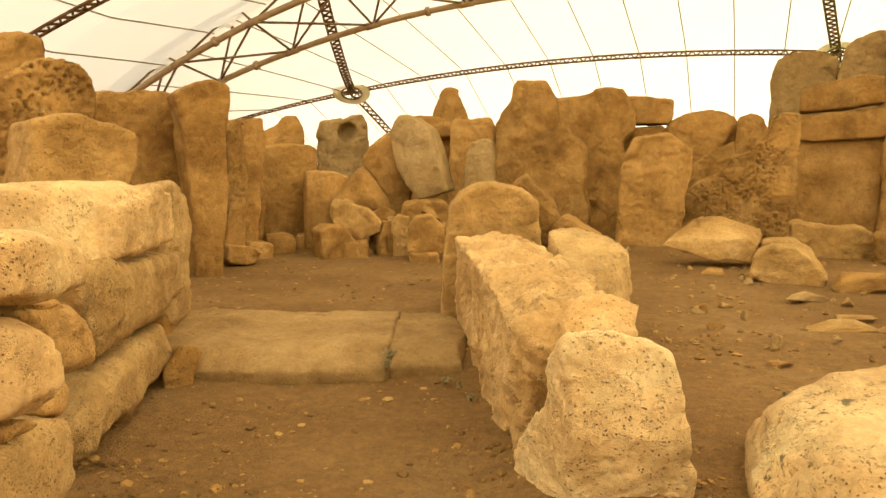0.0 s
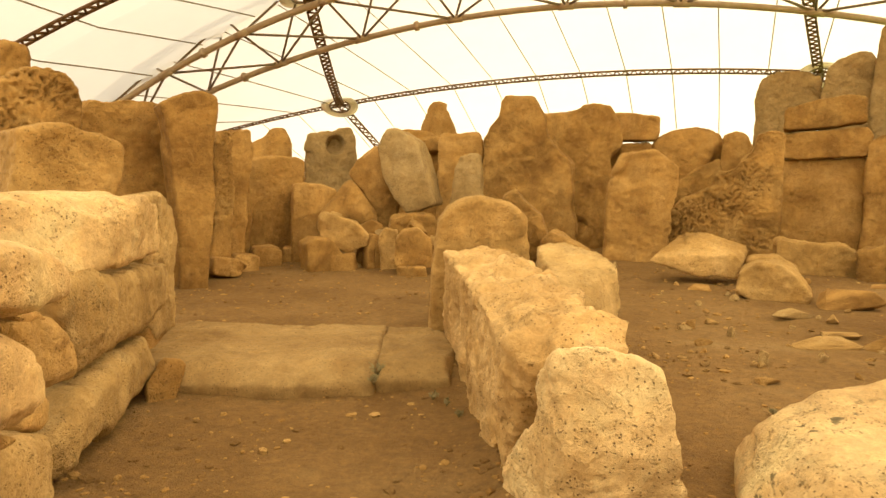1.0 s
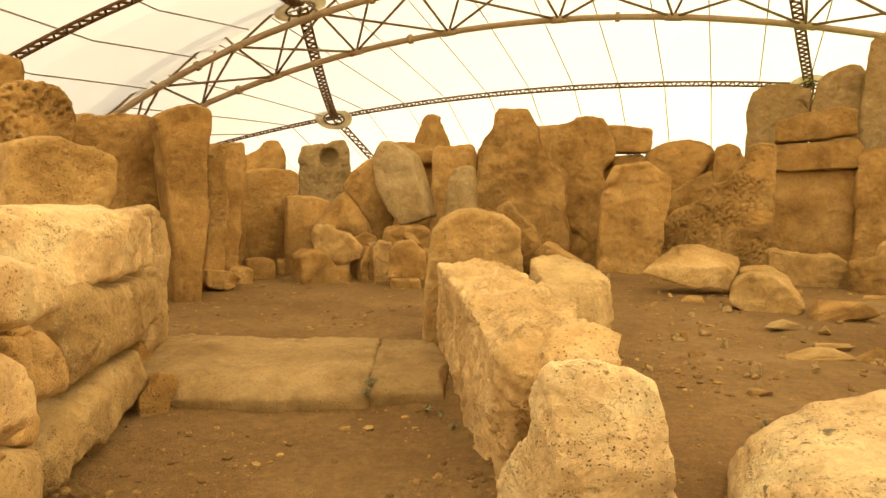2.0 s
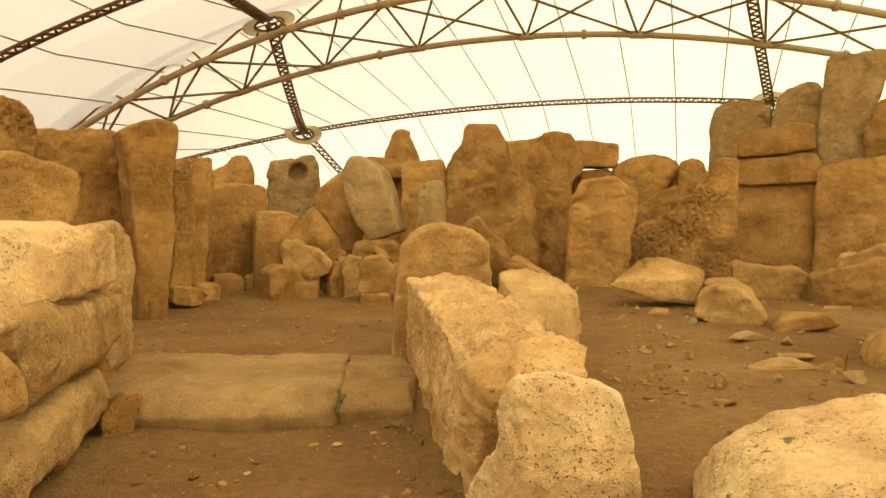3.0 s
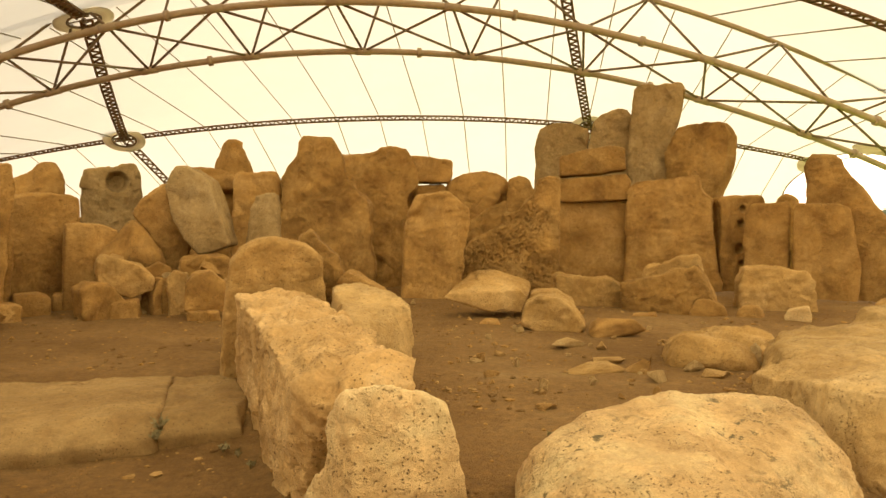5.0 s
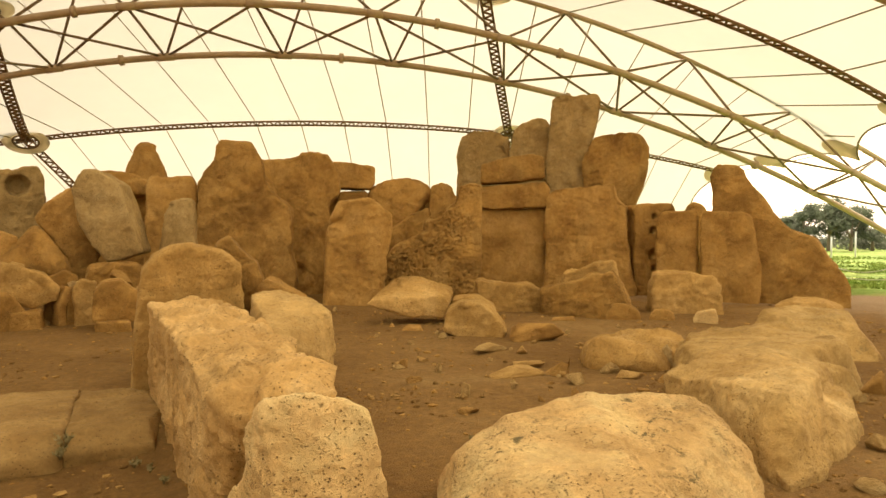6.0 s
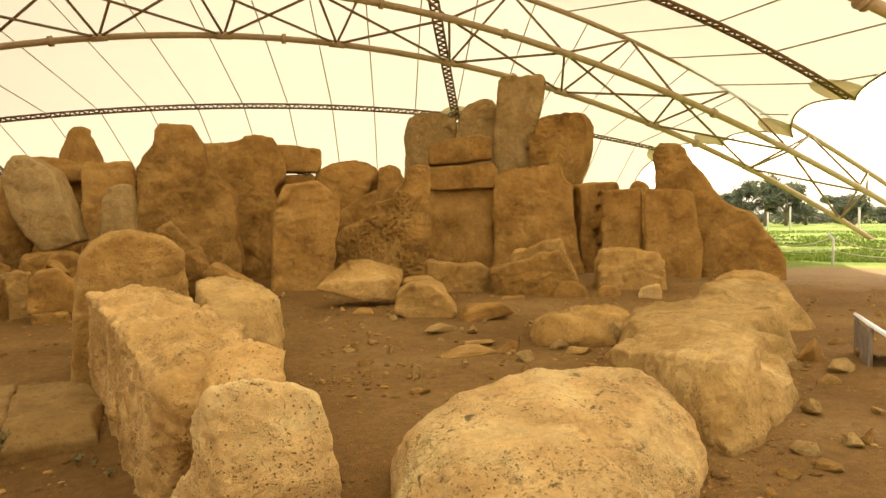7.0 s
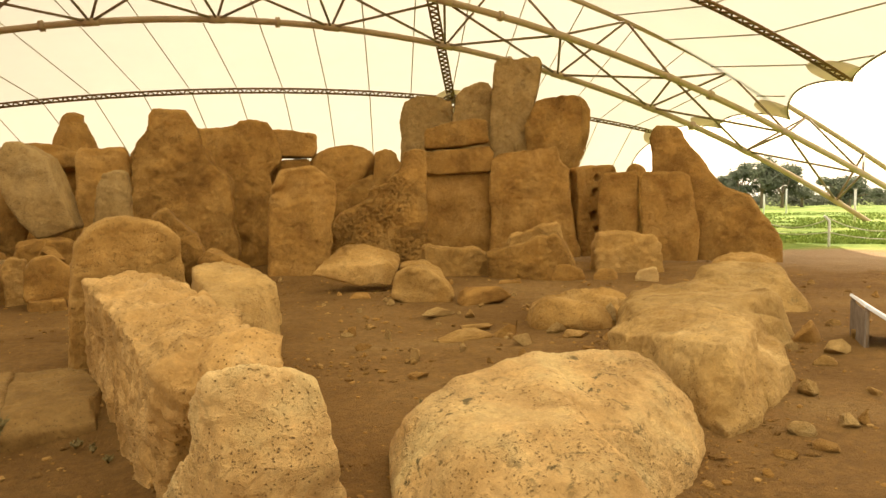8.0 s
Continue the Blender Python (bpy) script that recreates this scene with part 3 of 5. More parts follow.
def near_arch():
    """The thick tube of the next arch, towards the viewer."""
    th = empty("roof_truss", "thick brown steel tube arch over the ruin", "roof truss")

    def line(s):
        return spot(s, 14, 8.9 - 0.0105 * s * s)

    bm = bmesh.new()
    tube(bm, [line(-28 + 56 * i / 50) for i in range(51)], 0.16, 12)
    part("chord", bm, steel, th)
    for s in (-9.0, 0.0, 7.2, 14.55):
        d = (line(s + 0.1) - line(s - 0.1)).normalized()
        for a in (-0.13, 0.05):
            bm = bmesh.new()
            tube(bm, [line(s) + d * a, line(s) + d * (a + 0.08)], 0.27, 12)
            part("flange", bm, steel, th)


near_arch()

# ---- stones of the ruin ----
stone("standing_stone", "tall flat-topped limestone slab behind the pitted stone", (-6.22, 10.00, -0.12), 32, 0.90, [(-0.48, 0), (-0.48, 2.36), (-0.41, 3.33), (0.19, 3.4), (0.45, 3.4), (0.47, 3.21), (0.38, 2.4), (0.38, 0)], "")
stone("pitted_stone", "honeycombed orange limestone boulder with deep pits", (-4.86, 8.28, -0.12), 30, 0.80, [(-0.67, 0), (-0.67, 1.84), (-0.58, 2.38), (-0.27, 2.56), (-0.06, 2.75), (0.11, 2.84), (0.29, 2.88), (0.52, 2.82), (0.64, 2.68), (0.67, 2.41), (0.61, 1.93), (0.61, 0)], "pq")
stone("limestone_block", "smooth tan limestone block with a chipped edge", (-3.24, 6.07, -0.12), 43, 0.70, [(-0.44, 0), (-0.44, 1.44), (-0.38, 1.97), (-0.27, 1.99), (-0.14, 2.03), (-0.01, 2.05), (0.36, 1.94), (0.46, 1.86), (0.43, 1.58), (0.3, 1.38), (0.3, 0)], "ms")
stone("standing_stone", "rough brown upright slab beside the tall pillar", (-4.38, 9.85, -0.12), 34, 0.60, [(-0.64, 0), (-0.64, 1.35), (-0.49, 2.43), (-0.42, 2.62), (-0.29, 2.65), (-0.19, 2.6), (0.14, 2.71), (0.52, 2.66), (0.63, 2.4), (0.59, 1.3), (0.59, 0)], "")
stone("standing_pillar", "tall smooth upright limestone pillar with sloping top", (-3.38, 9.57, -0.12), 31, 0.60, [(-0.14, 0), (-0.14, 0.22), (-0.13, 0.81), (-0.21, 1.58), (-0.22, 2.04), (-0.27, 2.41), (-0.33, 2.57), (-0.1, 2.7), (0.17, 2.78), (0.4, 2.71), (0.41, 2.48), (0.32, 2.05), (0.35, 1.35), (0.28, 0.79), (0.23, 0.19), (0.23, 0)], "s")
stone("standing_pillar", "narrow weathered upright pillar with vertical grooves", (-3.35, 10.91, -0.12), 42, 0.50, [(-0.22, 0), (-0.22, 0.35), (-0.14, 1.32), (-0.11, 2.24), (-0.02, 2.34), (0.13, 2.36), (0.18, 1.59), (0.08, 0.33), (0.08, 0)], "p")
stone("standing_pillar", "narrow upright pillar with squared top", (-3.33, 11.86, -0.12), 36, 0.50, [(-0.23, 0), (-0.23, 0.39), (-0.15, 1.59), (-0.18, 2.27), (-0.08, 2.41), (0.2, 2.44), (0.23, 2.17), (0.13, 1.3), (0.06, 0.37), (0.06, 0)], "")
stone("standing_stone", "broad upright wall slab with flat top", (-3.07, 13.52, -0.12), 18, 0.50, [(-0.59, 0), (-0.59, 0.45), (-0.51, 2.0), (-0.04, 2.07), (0.45, 2.06), (0.59, 1.99), (0.52, 0.42), (0.52, 0)], "s")
stone("background_stone", "rounded pale stone behind the apse wall", (-3.88, 16.31, -0.12), 13, 0.80, [(-0.66, 0), (-0.66, 1.59), (-0.57, 2.37), (-0.25, 2.47), (0.01, 2.6), (0.17, 2.8), (0.42, 2.84), (0.59, 2.65), (0.63, 1.59), (0.63, 0)], "o")
stone("porthole_stone", "grey upright slab with a round hollow", (-2.45, 17.04, -0.12), 8, 0.60, [(-0.65, 0), (-0.65, 1.32), (-0.59, 2.41), (-0.53, 2.74), (-0.08, 2.78), (0.03, 2.76), (0.17, 2.88), (0.47, 2.9), (0.6, 2.63), (0.63, 1.87), (0.58, 1.32), (0.58, 0)], "gh")
stone("standing_stone", "low slab with a sagging top edge", (-2.19, 13.04, -0.12), 15, 0.50, [(-0.44, 0), (-0.44, 0.37), (-0.39, 1.53), (-0.18, 1.57), (0.13, 1.54), (0.41, 1.45), (0.42, 1.06), (0.27, 0.36), (0.27, 0)], "s")
stone("leaning_stone", "rounded stone leaning among fallen blocks", (-1.57, 12.86, 0.57), 7, 0.60, [(-0.58, 0.06), (-0.47, 0.35), (-0.24, 0.64), (0.06, 0.96), (0.22, 0.84), (0.58, 0.32), (0.57, 0.0), (0.05, 0.0)], "o")
stone("leaning_stone", "leaning grey-brown slab behind the tilted block", (-1.01, 13.55, -0.12), 4, 0.60, [(-0.13, 0), (-0.13, 1.11), (-0.45, 1.59), (-0.56, 1.75), (-0.39, 1.99), (-0.02, 2.31), (0.25, 2.02), (0.4, 1.16), (0.35, 0.94), (0.35, 0)], "")
stone("tilted_block", "large grey limestone block tilted on its side", (-0.44, 13.13, 0.87), -13, 0.80, [(-0.47, 1.21), (-0.31, 1.58), (-0.09, 1.58), (0.26, 1.36), (0.4, 0.96), (0.61, 0.21), (0.09, 0.03), (-0.15, 0.29), (-0.36, 0.7)], "gs")
stone("background_stone", "tall conical stone rising behind the wall", (0.15, 18.12, -0.12), -0, 0.90, [(-0.68, 0), (-0.68, 1.74), (-0.54, 2.47), (-0.41, 2.98), (-0.12, 3.59), (0.03, 3.66), (0.2, 3.58), (0.38, 3.26), (0.56, 2.87), (0.68, 1.74), (0.68, 0)], "o")
stone("standing_stone", "broad upright stone in a dark recess", (0.68, 15.02, -0.12), -3, 0.60, [(-0.53, 0), (-0.53, 0.99), (-0.5, 2.07), (-0.53, 2.44), (-0.43, 2.62), (0.36, 2.63), (0.43, 2.3), (0.37, 1), (0.37, 0)], "")
stone("capping_block", "dark-roofed capping block over a shadowed recess", (-0.41, 16.67, 2.15), 1, 2.20, [(-0.65, 0.07), (-0.64, 0.45), (-0.18, 0.5), (0.29, 0.48), (0.63, 0.32), (0.65, 0.07), (0.09, 0.0)], "")
stone("standing_stone", "small pale upright slab", (0.70, 13.21, -0.12), -13, 0.40, [(-0.29, 0), (-0.29, 1.05), (-0.22, 1.93), (-0.14, 2.1), (0.25, 2.16), (0.3, 1.06), (0.3, 0)], "g")
stone("fallen_boulder", "rounded fallen boulder in the rubble pile", (-1.52, 12.05, 0.27), 7, 0.70, [(-0.42, 0.44), (-0.37, 0.65), (-0.1, 0.62), (0.19, 0.53), (0.43, 0.31), (0.4, 0.14), (0.09, 0.0), (-0.18, 0.1), (-0.38, 0.27)], "mk")
stone("fallen_block", "squarish fallen block on the apse floor", (-1.85, 11.63, -0.12), 24, 0.60, [(-0.29, 0), (-0.29, 0.27), (-0.31, 0.57), (-0.15, 0.66), (0.14, 0.61), (0.32, 0.34), (0.26, 0.22), (0.26, 0)], "k")
stone("fallen_block", "small low block on the apse floor", (-1.46, 11.60, -0.12), 2, 0.40, [(-0.21, 0), (-0.21, 0.2), (-0.2, 0.37), (0.18, 0.39), (0.21, 0.22), (0.21, 0)], "k")
stone("rubble_block", "rough cubic block resting on a flat stone", (-0.27, 11.14, 0.13), 1, 0.50, [(-0.29, 0.0), (-0.29, 0.43), (-0.17, 0.57), (0.06, 0.6), (0.28, 0.44), (0.29, 0.0)], "k")
stone("rubble_block", "flat stone under a cubic block", (-0.30, 11.05, -0.12), 2, 0.60, [(-0.24, 0), (-0.24, 0.08), (-0.22, 0.27), (0.21, 0.28), (0.24, 0.08), (0.24, 0)], "k")
stone("fallen_boulder", "upright oval stone in the rubble", (-0.73, 11.76, -0.12), 4, 0.40, [(-0.11, 0), (-0.11, 0.39), (-0.16, 0.66), (-0.04, 0.83), (0.15, 0.78), (0.16, 0.39), (0.16, 0)], "mk")
stone("rubble_stone", "thin slanted rubble stone", (-1.03, 11.91, -0.12), 25, 0.30, [(-0.11, 0), (-0.11, 0.46), (0.01, 0.71), (0.12, 0.68), (0.01, 0.44), (0.01, 0)], "k")
stone("rubble_stone", "thin slanted rubble stone", (-0.93, 11.92, -0.12), 24, 0.30, [(-0.08, 0), (-0.08, 0.44), (0.01, 0.67), (0.08, 0.61), (0.04, 0.44), (0.04, 0)], "k")
stone("rubble_stone", "jagged rubble under the tilted block", (-0.32, 12.41, -0.12), 1, 0.60, [(-0.48, 0), (-0.48, 0.58), (-0.37, 0.96), (-0.08, 1.06), (0.38, 1.01), (0.48, 0.8), (0.48, 0.58), (0.48, 0)], "pk")
stone("rubble_stone", "small rubble stone in the pile", (-1.07, 12.27, -0.12), 5, 0.40, [(-0.23, 0), (-0.23, 0.59), (-0.19, 0.83), (0.03, 0.93), (0.21, 0.85), (0.22, 0.59), (0.22, 0)], "k")
stone("paving_stone", "low kerb slab along the apse floor", (-3.24, 10.76, 0.00), 37, 0.70, [(-0.28, 0.12), (-0.23, 0.32), (0.11, 0.28), (0.29, 0.16), (0.15, 0.02), (0.0, 0.0), (-0.22, 0.05)], "")
stone("paving_stone", "low kerb slab along the apse floor", (-3.13, 11.54, -0.12), 25, 0.60, [(-0.23, 0), (-0.23, 0.23), (-0.14, 0.39), (0.24, 0.35), (0.21, 0.21), (0.21, 0)], "")
stone("paving_stone", "low kerb slab along the apse floor", (-2.95, 12.34, -0.12), 18, 0.60, [(-0.28, 0), (-0.28, 0.23), (-0.22, 0.43), (0.12, 0.45), (0.28, 0.37), (0.27, 0.21), (0.27, 0)], "")
stone("paving_stone", "low kerb slab along the apse floor", (-2.58, 12.97, -0.12), 11, 0.50, [(-0.19, 0), (-0.19, 0.24), (-0.17, 0.38), (0.15, 0.38), (0.19, 0.25), (0.19, 0)], "")
stone("pointed_slab", "tall pointed limestone slab with knobbed top", (2.01, 14.53, -0.12), -16, 0.70, [(-0.95, 0), (-0.95, 0.41), (-0.91, 1.24), (-0.87, 1.8), (-0.88, 2.33), (-0.78, 2.77), (-0.52, 3.06), (-0.5, 3.35), (-0.42, 3.41), (0.13, 3.37), (0.39, 3.03), (0.44, 2.72), (0.56, 2.42), (0.94, 2.04), (0.99, 1.46), (0.96, 1.14), (1.05, 0.8), (1, 0.34), (1, 0)], "p")
stone("standing_stone", "large upright stone with rounded shoulder", (3.50, 16.47, -0.12), -12, 0.80, [(-0.89, 0), (-0.89, 0.27), (-0.94, 3.18), (-0.05, 3.29), (0.05, 3.41), (0.39, 3.47), (0.69, 3.4), (0.8, 3.18), (0.95, 2.86), (0.99, 2.55), (0.82, 2.36), (0.75, 2.16), (0.84, 1.59), (0.69, 0.82), (0.64, 0.16), (0.64, 0)], "")
stone("capping_block", "flat block bridging two upright stones", (5.10, 17.38, 2.27), -16, 0.70, [(-0.52, 0.98), (0.01, 0.97), (0.56, 0.86), (0.59, 0.5), (0.48, 0.3), (-0.5, 0.31)], "s")
stone("filler_stone", "small packing stone under a capping block", (5.09, 17.39, -0.12), -16, 0.60, [(-0.32, 0), (-0.32, 1.6), (-0.35, 2.62), (0.39, 2.63), (0.48, 1.6), (0.48, 0)], "s")
stone("standing_stone", "upright limestone block with rounded top", (4.10, 13.52, -0.12), -12, 0.70, [(-0.66, 0), (-0.66, 0.25), (-0.62, 1.23), (-0.52, 1.81), (-0.36, 2.13), (-0.13, 2.2), (0.2, 2.23), (0.36, 2.14), (0.67, 1.94), (0.68, 1.59), (0.58, 1.12), (0.5, 0.13), (0.5, 0)], "")
stone("background_stone", "rounded boulder in the rear wall", (6.17, 16.84, -0.12), -20, 0.80, [(-0.82, 0), (-0.82, 1.58), (-0.8, 2.68), (-0.32, 2.94), (0.19, 3.01), (0.56, 2.9), (0.81, 2.74), (0.83, 2.3), (0.82, 1.6), (0.82, 0)], "o")
stone("standing_stone", "wedge of stone below a slanting crack", (6.29, 16.22, -0.12), -21, 0.50, [(-0.58, 0), (-0.58, 1.16), (-0.52, 1.65), (-0.05, 1.99), (0.47, 2.24), (0.59, 1.18), (0.59, 0)], "")
stone("filler_stone", "small rounded stone in the rear wall", (7.14, 15.97, -0.12), -24, 0.60, [(-0.41, 0), (-0.41, 1.89), (-0.38, 2.74), (-0.1, 2.85), (0.13, 2.74), (0.23, 2.51), (0.42, 2.29), (0.42, 1.89), (0.42, 0)], "")
stone("spiked_slab", "pitted slab rising to a narrow spike", (6.18, 14.70, -0.12), -23, 0.60, [(-1.01, 0), (-1.01, 0.44), (-0.93, 1.05), (-0.75, 1.29), (-0.09, 1.59), (-0.02, 1.85), (0.29, 1.99), (0.64, 2.41), (0.68, 2.67), (0.99, 2.73), (1.17, 2.64), (1.17, 2.15), (1.16, 1.59), (1.16, 0.91), (1.11, 0.28), (1.11, 0)], "pq")
crag("fallen_slab", "tilted fallen slab with a sharp overhanging edge", [[(3.31, 10.4, 0.32), (3.71, 10.27, 0.21), (4.04, 10.15, 0.13), (4.45, 9.98, 0.12), (4.57, 9.93, 0.35), (4.45, 9.98, 0.47), (3.38, 10.38, 0.39), (3.85, 11.07, 0.52), (4.01, 11.01, 0.68), (4.34, 10.89, 0.74), (4.91, 10.65, 0.54), (4.86, 10.67, 0.26), (3.98, 11.02, 0.28)]], golden, voxel=0.02, wear=0, rough=0.7, fine=2.0, category="slab")
stone("small_rock", "small pointed rock beside a fallen slab", (3.71, 10.22, -0.12), -20, 0.20, [(-0.09, 0), (-0.09, 0.03), (-0.03, 0.17), (0.09, 0.04), (0.09, 0)], "")
stone("fallen_boulder", "pale angular boulder on bare earth", (4.59, 9.06, -0.14), -27, 0.70, [(-0.45, 0.19), (-0.42, 0.47), (-0.25, 0.58), (0.03, 0.62), (0.26, 0.49), (0.45, 0.22), (0.34, 0.08), (0.08, 0.0), (-0.2, 0.09)], "mk")
stone("fallen_boulder", "rounded rock behind the pale boulder", (5.18, 10.38, -0.12), -26, 0.60, [(-0.41, 0), (-0.41, 0.23), (-0.32, 0.51), (0.1, 0.56), (0.35, 0.39), (0.41, 0.2), (0.41, 0)], "mk")
stone("sill_block", "low rectangular sill block", (6.54, 11.53, -0.12), -24, 0.60, [(-0.58, 0), (-0.58, 0.04), (-0.64, 0.69), (-0.51, 0.7), (-0.2, 0.64), (0.34, 0.65), (0.58, 0.54), (0.64, -0.01), (0.64, 0)], "mk")
stone("sill_block", "pale chipped block with scooped top edge", (7.57, 10.45, -0.12), -41, 0.70, [(-0.78, 0), (-0.78, -0.02), (-0.81, 0.58), (-0.58, 0.65), (-0.37, 0.7), (-0.16, 0.74), (0.0, 0.82), (0.16, 0.88), (0.26, 0.84), (0.4, 0.93), (0.51, 0.78), (0.61, 0.62), (0.72, 0.36), (0.79, -0.0), (0.79, 0)], "wpk")
stone("limestone_block", "wedge-topped block behind a pale sill block", (8.25, 11.30, -0.12), -36, 0.50, [(-0.57, 0), (-0.57, 0.48), (-0.53, 0.83), (0.38, 1.1), (0.46, 1.05), (0.56, 0.48), (0.56, 0)], "mk")
stone("limestone_block", "low rounded rectangular block before the slabs", (9.74, 10.31, -0.12), -35, 0.80, [(-0.65, 0), (-0.65, 0.16), (-0.66, 0.64), (-0.58, 0.86), (-0.12, 0.89), (0.42, 0.8), (0.58, 0.65), (0.65, 0.16), (0.65, 0)], "mk")
stone("wall_slab", "large smooth upright slab beneath stacked lintels", (8.78, 15.47, -0.12), -29, 0.50, [(-0.89, 0), (-0.89, 0.21), (-0.86, 2.16), (-0.72, 2.21), (0.85, 2.25), (0.86, 0.19), (0.86, 0)], "s")
stone("lintel", "horizontal lintel block resting on a slab", (8.77, 15.37, 2.04), -29, 0.70, [(-0.84, 0.61), (0.01, 0.68), (0.77, 0.73), (0.88, 0.55), (0.85, 0.11), (0.26, 0.09), (-0.45, 0.03), (-0.84, 0.08)], "s")
stone("lintel", "weathered banded lintel block, upper course", (8.68, 15.32, 2.70), -29, 0.60, [(-0.77, 0.49), (-0.23, 0.66), (0.44, 0.77), (0.77, 0.69), (0.82, 0.16), (-0.11, 0.05), (-0.78, 0.02)], "ps")
stone("wall_slab", "tall upright slab with fretted face", (10.24, 14.11, -0.12), -36, 0.60, [(-1.13, 0), (-1.13, 0.25), (-1.08, 2.56), (-0.84, 2.73), (0.18, 2.81), (0.53, 2.87), (0.61, 2.48), (0.86, 2.27), (0.83, 1.86), (1.06, 0.07), (1.06, 0)], "")
stone("wall_megalith", "grey rounded megalith in the rear wall", (9.29, 18.18, -0.12), -27, 0.90, [(-0.71, 0), (-0.71, 1.98), (-0.75, 3.59), (-0.77, 3.83), (-0.64, 4.39), (-0.3, 4.57), (0.43, 4.56), (0.72, 4.34), (0.72, 3.81), (0.69, 1.96), (0.69, 0)], "g")
stone("wall_megalith", "grey ridged megalith beside the tallest stone", (10.35, 17.39, -0.12), -31, 0.80, [(-0.53, 0), (-0.53, 1.96), (-0.51, 3.8), (-0.4, 4.54), (-0.17, 4.77), (0.31, 4.89), (0.59, 4.8), (0.65, 4.01), (0.63, 1.94), (0.63, 0)], "g")
stone("menhir", "tallest squared upright megalith above the wall", (11.25, 16.50, -0.12), -34, 0.90, [(-0.65, 0), (-0.65, 1.93), (-0.64, 3.66), (-0.56, 5.36), (-0.43, 5.5), (0.55, 5.49), (0.73, 5.41), (0.7, 5.01), (0.55, 4.25), (0.46, 2.98), (0.45, 1.92), (0.45, 0)], "g")
stone("wall_megalith", "broad eroded megalith with fretted side", (11.92, 15.46, -0.12), -57, 0.90, [(-0.59, 0), (-0.59, 1.91), (-0.69, 3.62), (-0.41, 4.21), (0.18, 4.31), (0.65, 4.33), (0.85, 4.03), (0.85, 3.59), (0.76, 2.93), (0.57, 2.49), (0.49, 1.89), (0.49, 0)], "gp")
stone("holed_stone", "narrow upright stone with drilled holes", (11.56, 13.54, -0.12), -15, 0.50, [(-0.44, 0), (-0.44, 0.2), (-0.47, 2.04), (-0.55, 2.29), (0.05, 2.37), (0.51, 2.38), (0.55, 2.17), (0.43, 0.17), (0.43, 0)], "h")
stone("wall_slab", "smooth upright slab beside a narrow joint", (11.45, 12.43, -0.12), -42, 0.50, [(-0.46, 0), (-0.46, 0.19), (-0.46, 1.93), (-0.33, 2.14), (0.41, 2.19), (0.46, 0.2), (0.46, 0)], "s")
stone("wall_slab", "smooth upright slab with rounded corner", (12.14, 11.49, -0.12), -46, 0.60, [(-0.62, 0), (-0.62, 0.15), (-0.65, 2.14), (0.22, 2.14), (0.4, 2.01), (0.5, 1.32), (0.63, 0.81), (0.56, 0.16), (0.56, 0)], "s")
stone("corner_megalith", "large sloping corner megalith of the temple wall", (13.14, 11.07, -0.12), -50, 1.00, [(-1.33, 0), (-1.33, -0.03), (-1.41, 1.99), (-1.39, 2.95), (-1.28, 3.18), (-0.81, 3.13), (-0.68, 2.83), (-0.39, 2.49), (-0.12, 2.06), (0.15, 1.76), (0.72, 1.56), (0.94, 1.15), (1.19, 0.89), (1.33, 0.54), (1.35, 0.03), (1.35, 0)], "p")
stone("background_stone", "small distant stone behind the wall", (16.37, 17.00, -0.12), -44, 0.80, [(-0.38, 0), (-0.38, 2.17), (-0.26, 2.57), (-0.03, 2.67), (0.24, 2.59), (0.38, 2.15), (0.38, 0)], "o")
stone("limestone_block", "low rock at the foot of the corner megalith", (9.19, 7.16, -0.12), -52, 0.70, [(-0.49, 0), (-0.49, 0.37), (-0.43, 0.58), (-0.23, 0.65), (0.13, 0.66), (0.39, 0.54), (0.47, 0.36), (0.47, 0)], "mk")
stone("rounded_upright", "round-headed upright slab ending the partition", (0.47, 7.08, -0.12), 1, 0.55, [(-0.49, 0), (-0.49, 0.06), (-0.48, 0.48), (-0.43, 0.95), (-0.39, 1.21), (-0.29, 1.35), (-0.15, 1.42), (0.02, 1.45), (0.31, 1.38), (0.45, 1.26), (0.49, 1.0), (0.5, 0.53), (0.5, 0)], "ms")
stone("pitted_stone", "small jagged pitted stone behind the partition", (1.09, 7.82, -0.12), -8, 0.40, [(-0.15, 0), (-0.15, 0.62), (-0.3, 1.29), (-0.27, 1.44), (-0.13, 1.53), (-0.05, 1.42), (0.16, 1.26), (0.24, 0.95), (0.3, 0.63), (0.3, 0)], "p")
stone("pitted_stone", "low pitted stone behind the partition", (1.49, 7.35, -0.12), -21, 0.40, [(-0.33, 0), (-0.33, 0.72), (-0.28, 0.97), (-0.2, 1.1), (-0.06, 1.04), (0.18, 0.9), (0.33, 0.69), (0.33, 0)], "p")
stone("wall_core", "earth and rubble core behind the apse stones", (-1.88, 19.39, -0.12), 6, 1.00, [(-3.68, 0), (-3.68, -0.27), (-3.62, 1.75), (-1.94, 1.75), (-0.39, 1.44), (0.56, 2.38), (2.14, 2.39), (3.75, 2.08), (3.78, -0.34), (3.78, 0)], "")
stone("wall_core", "earth and rubble core behind the upright stones", (5.52, 18.01, -0.12), -17, 1.00, [(-2.84, 0), (-2.84, 0.01), (-2.85, 2.93), (-1.16, 2.95), (-0.51, 2.56), (0.22, 2.54), (1.92, 2.19), (2.86, 1.84), (2.88, 0.07), (2.88, 0)], "")
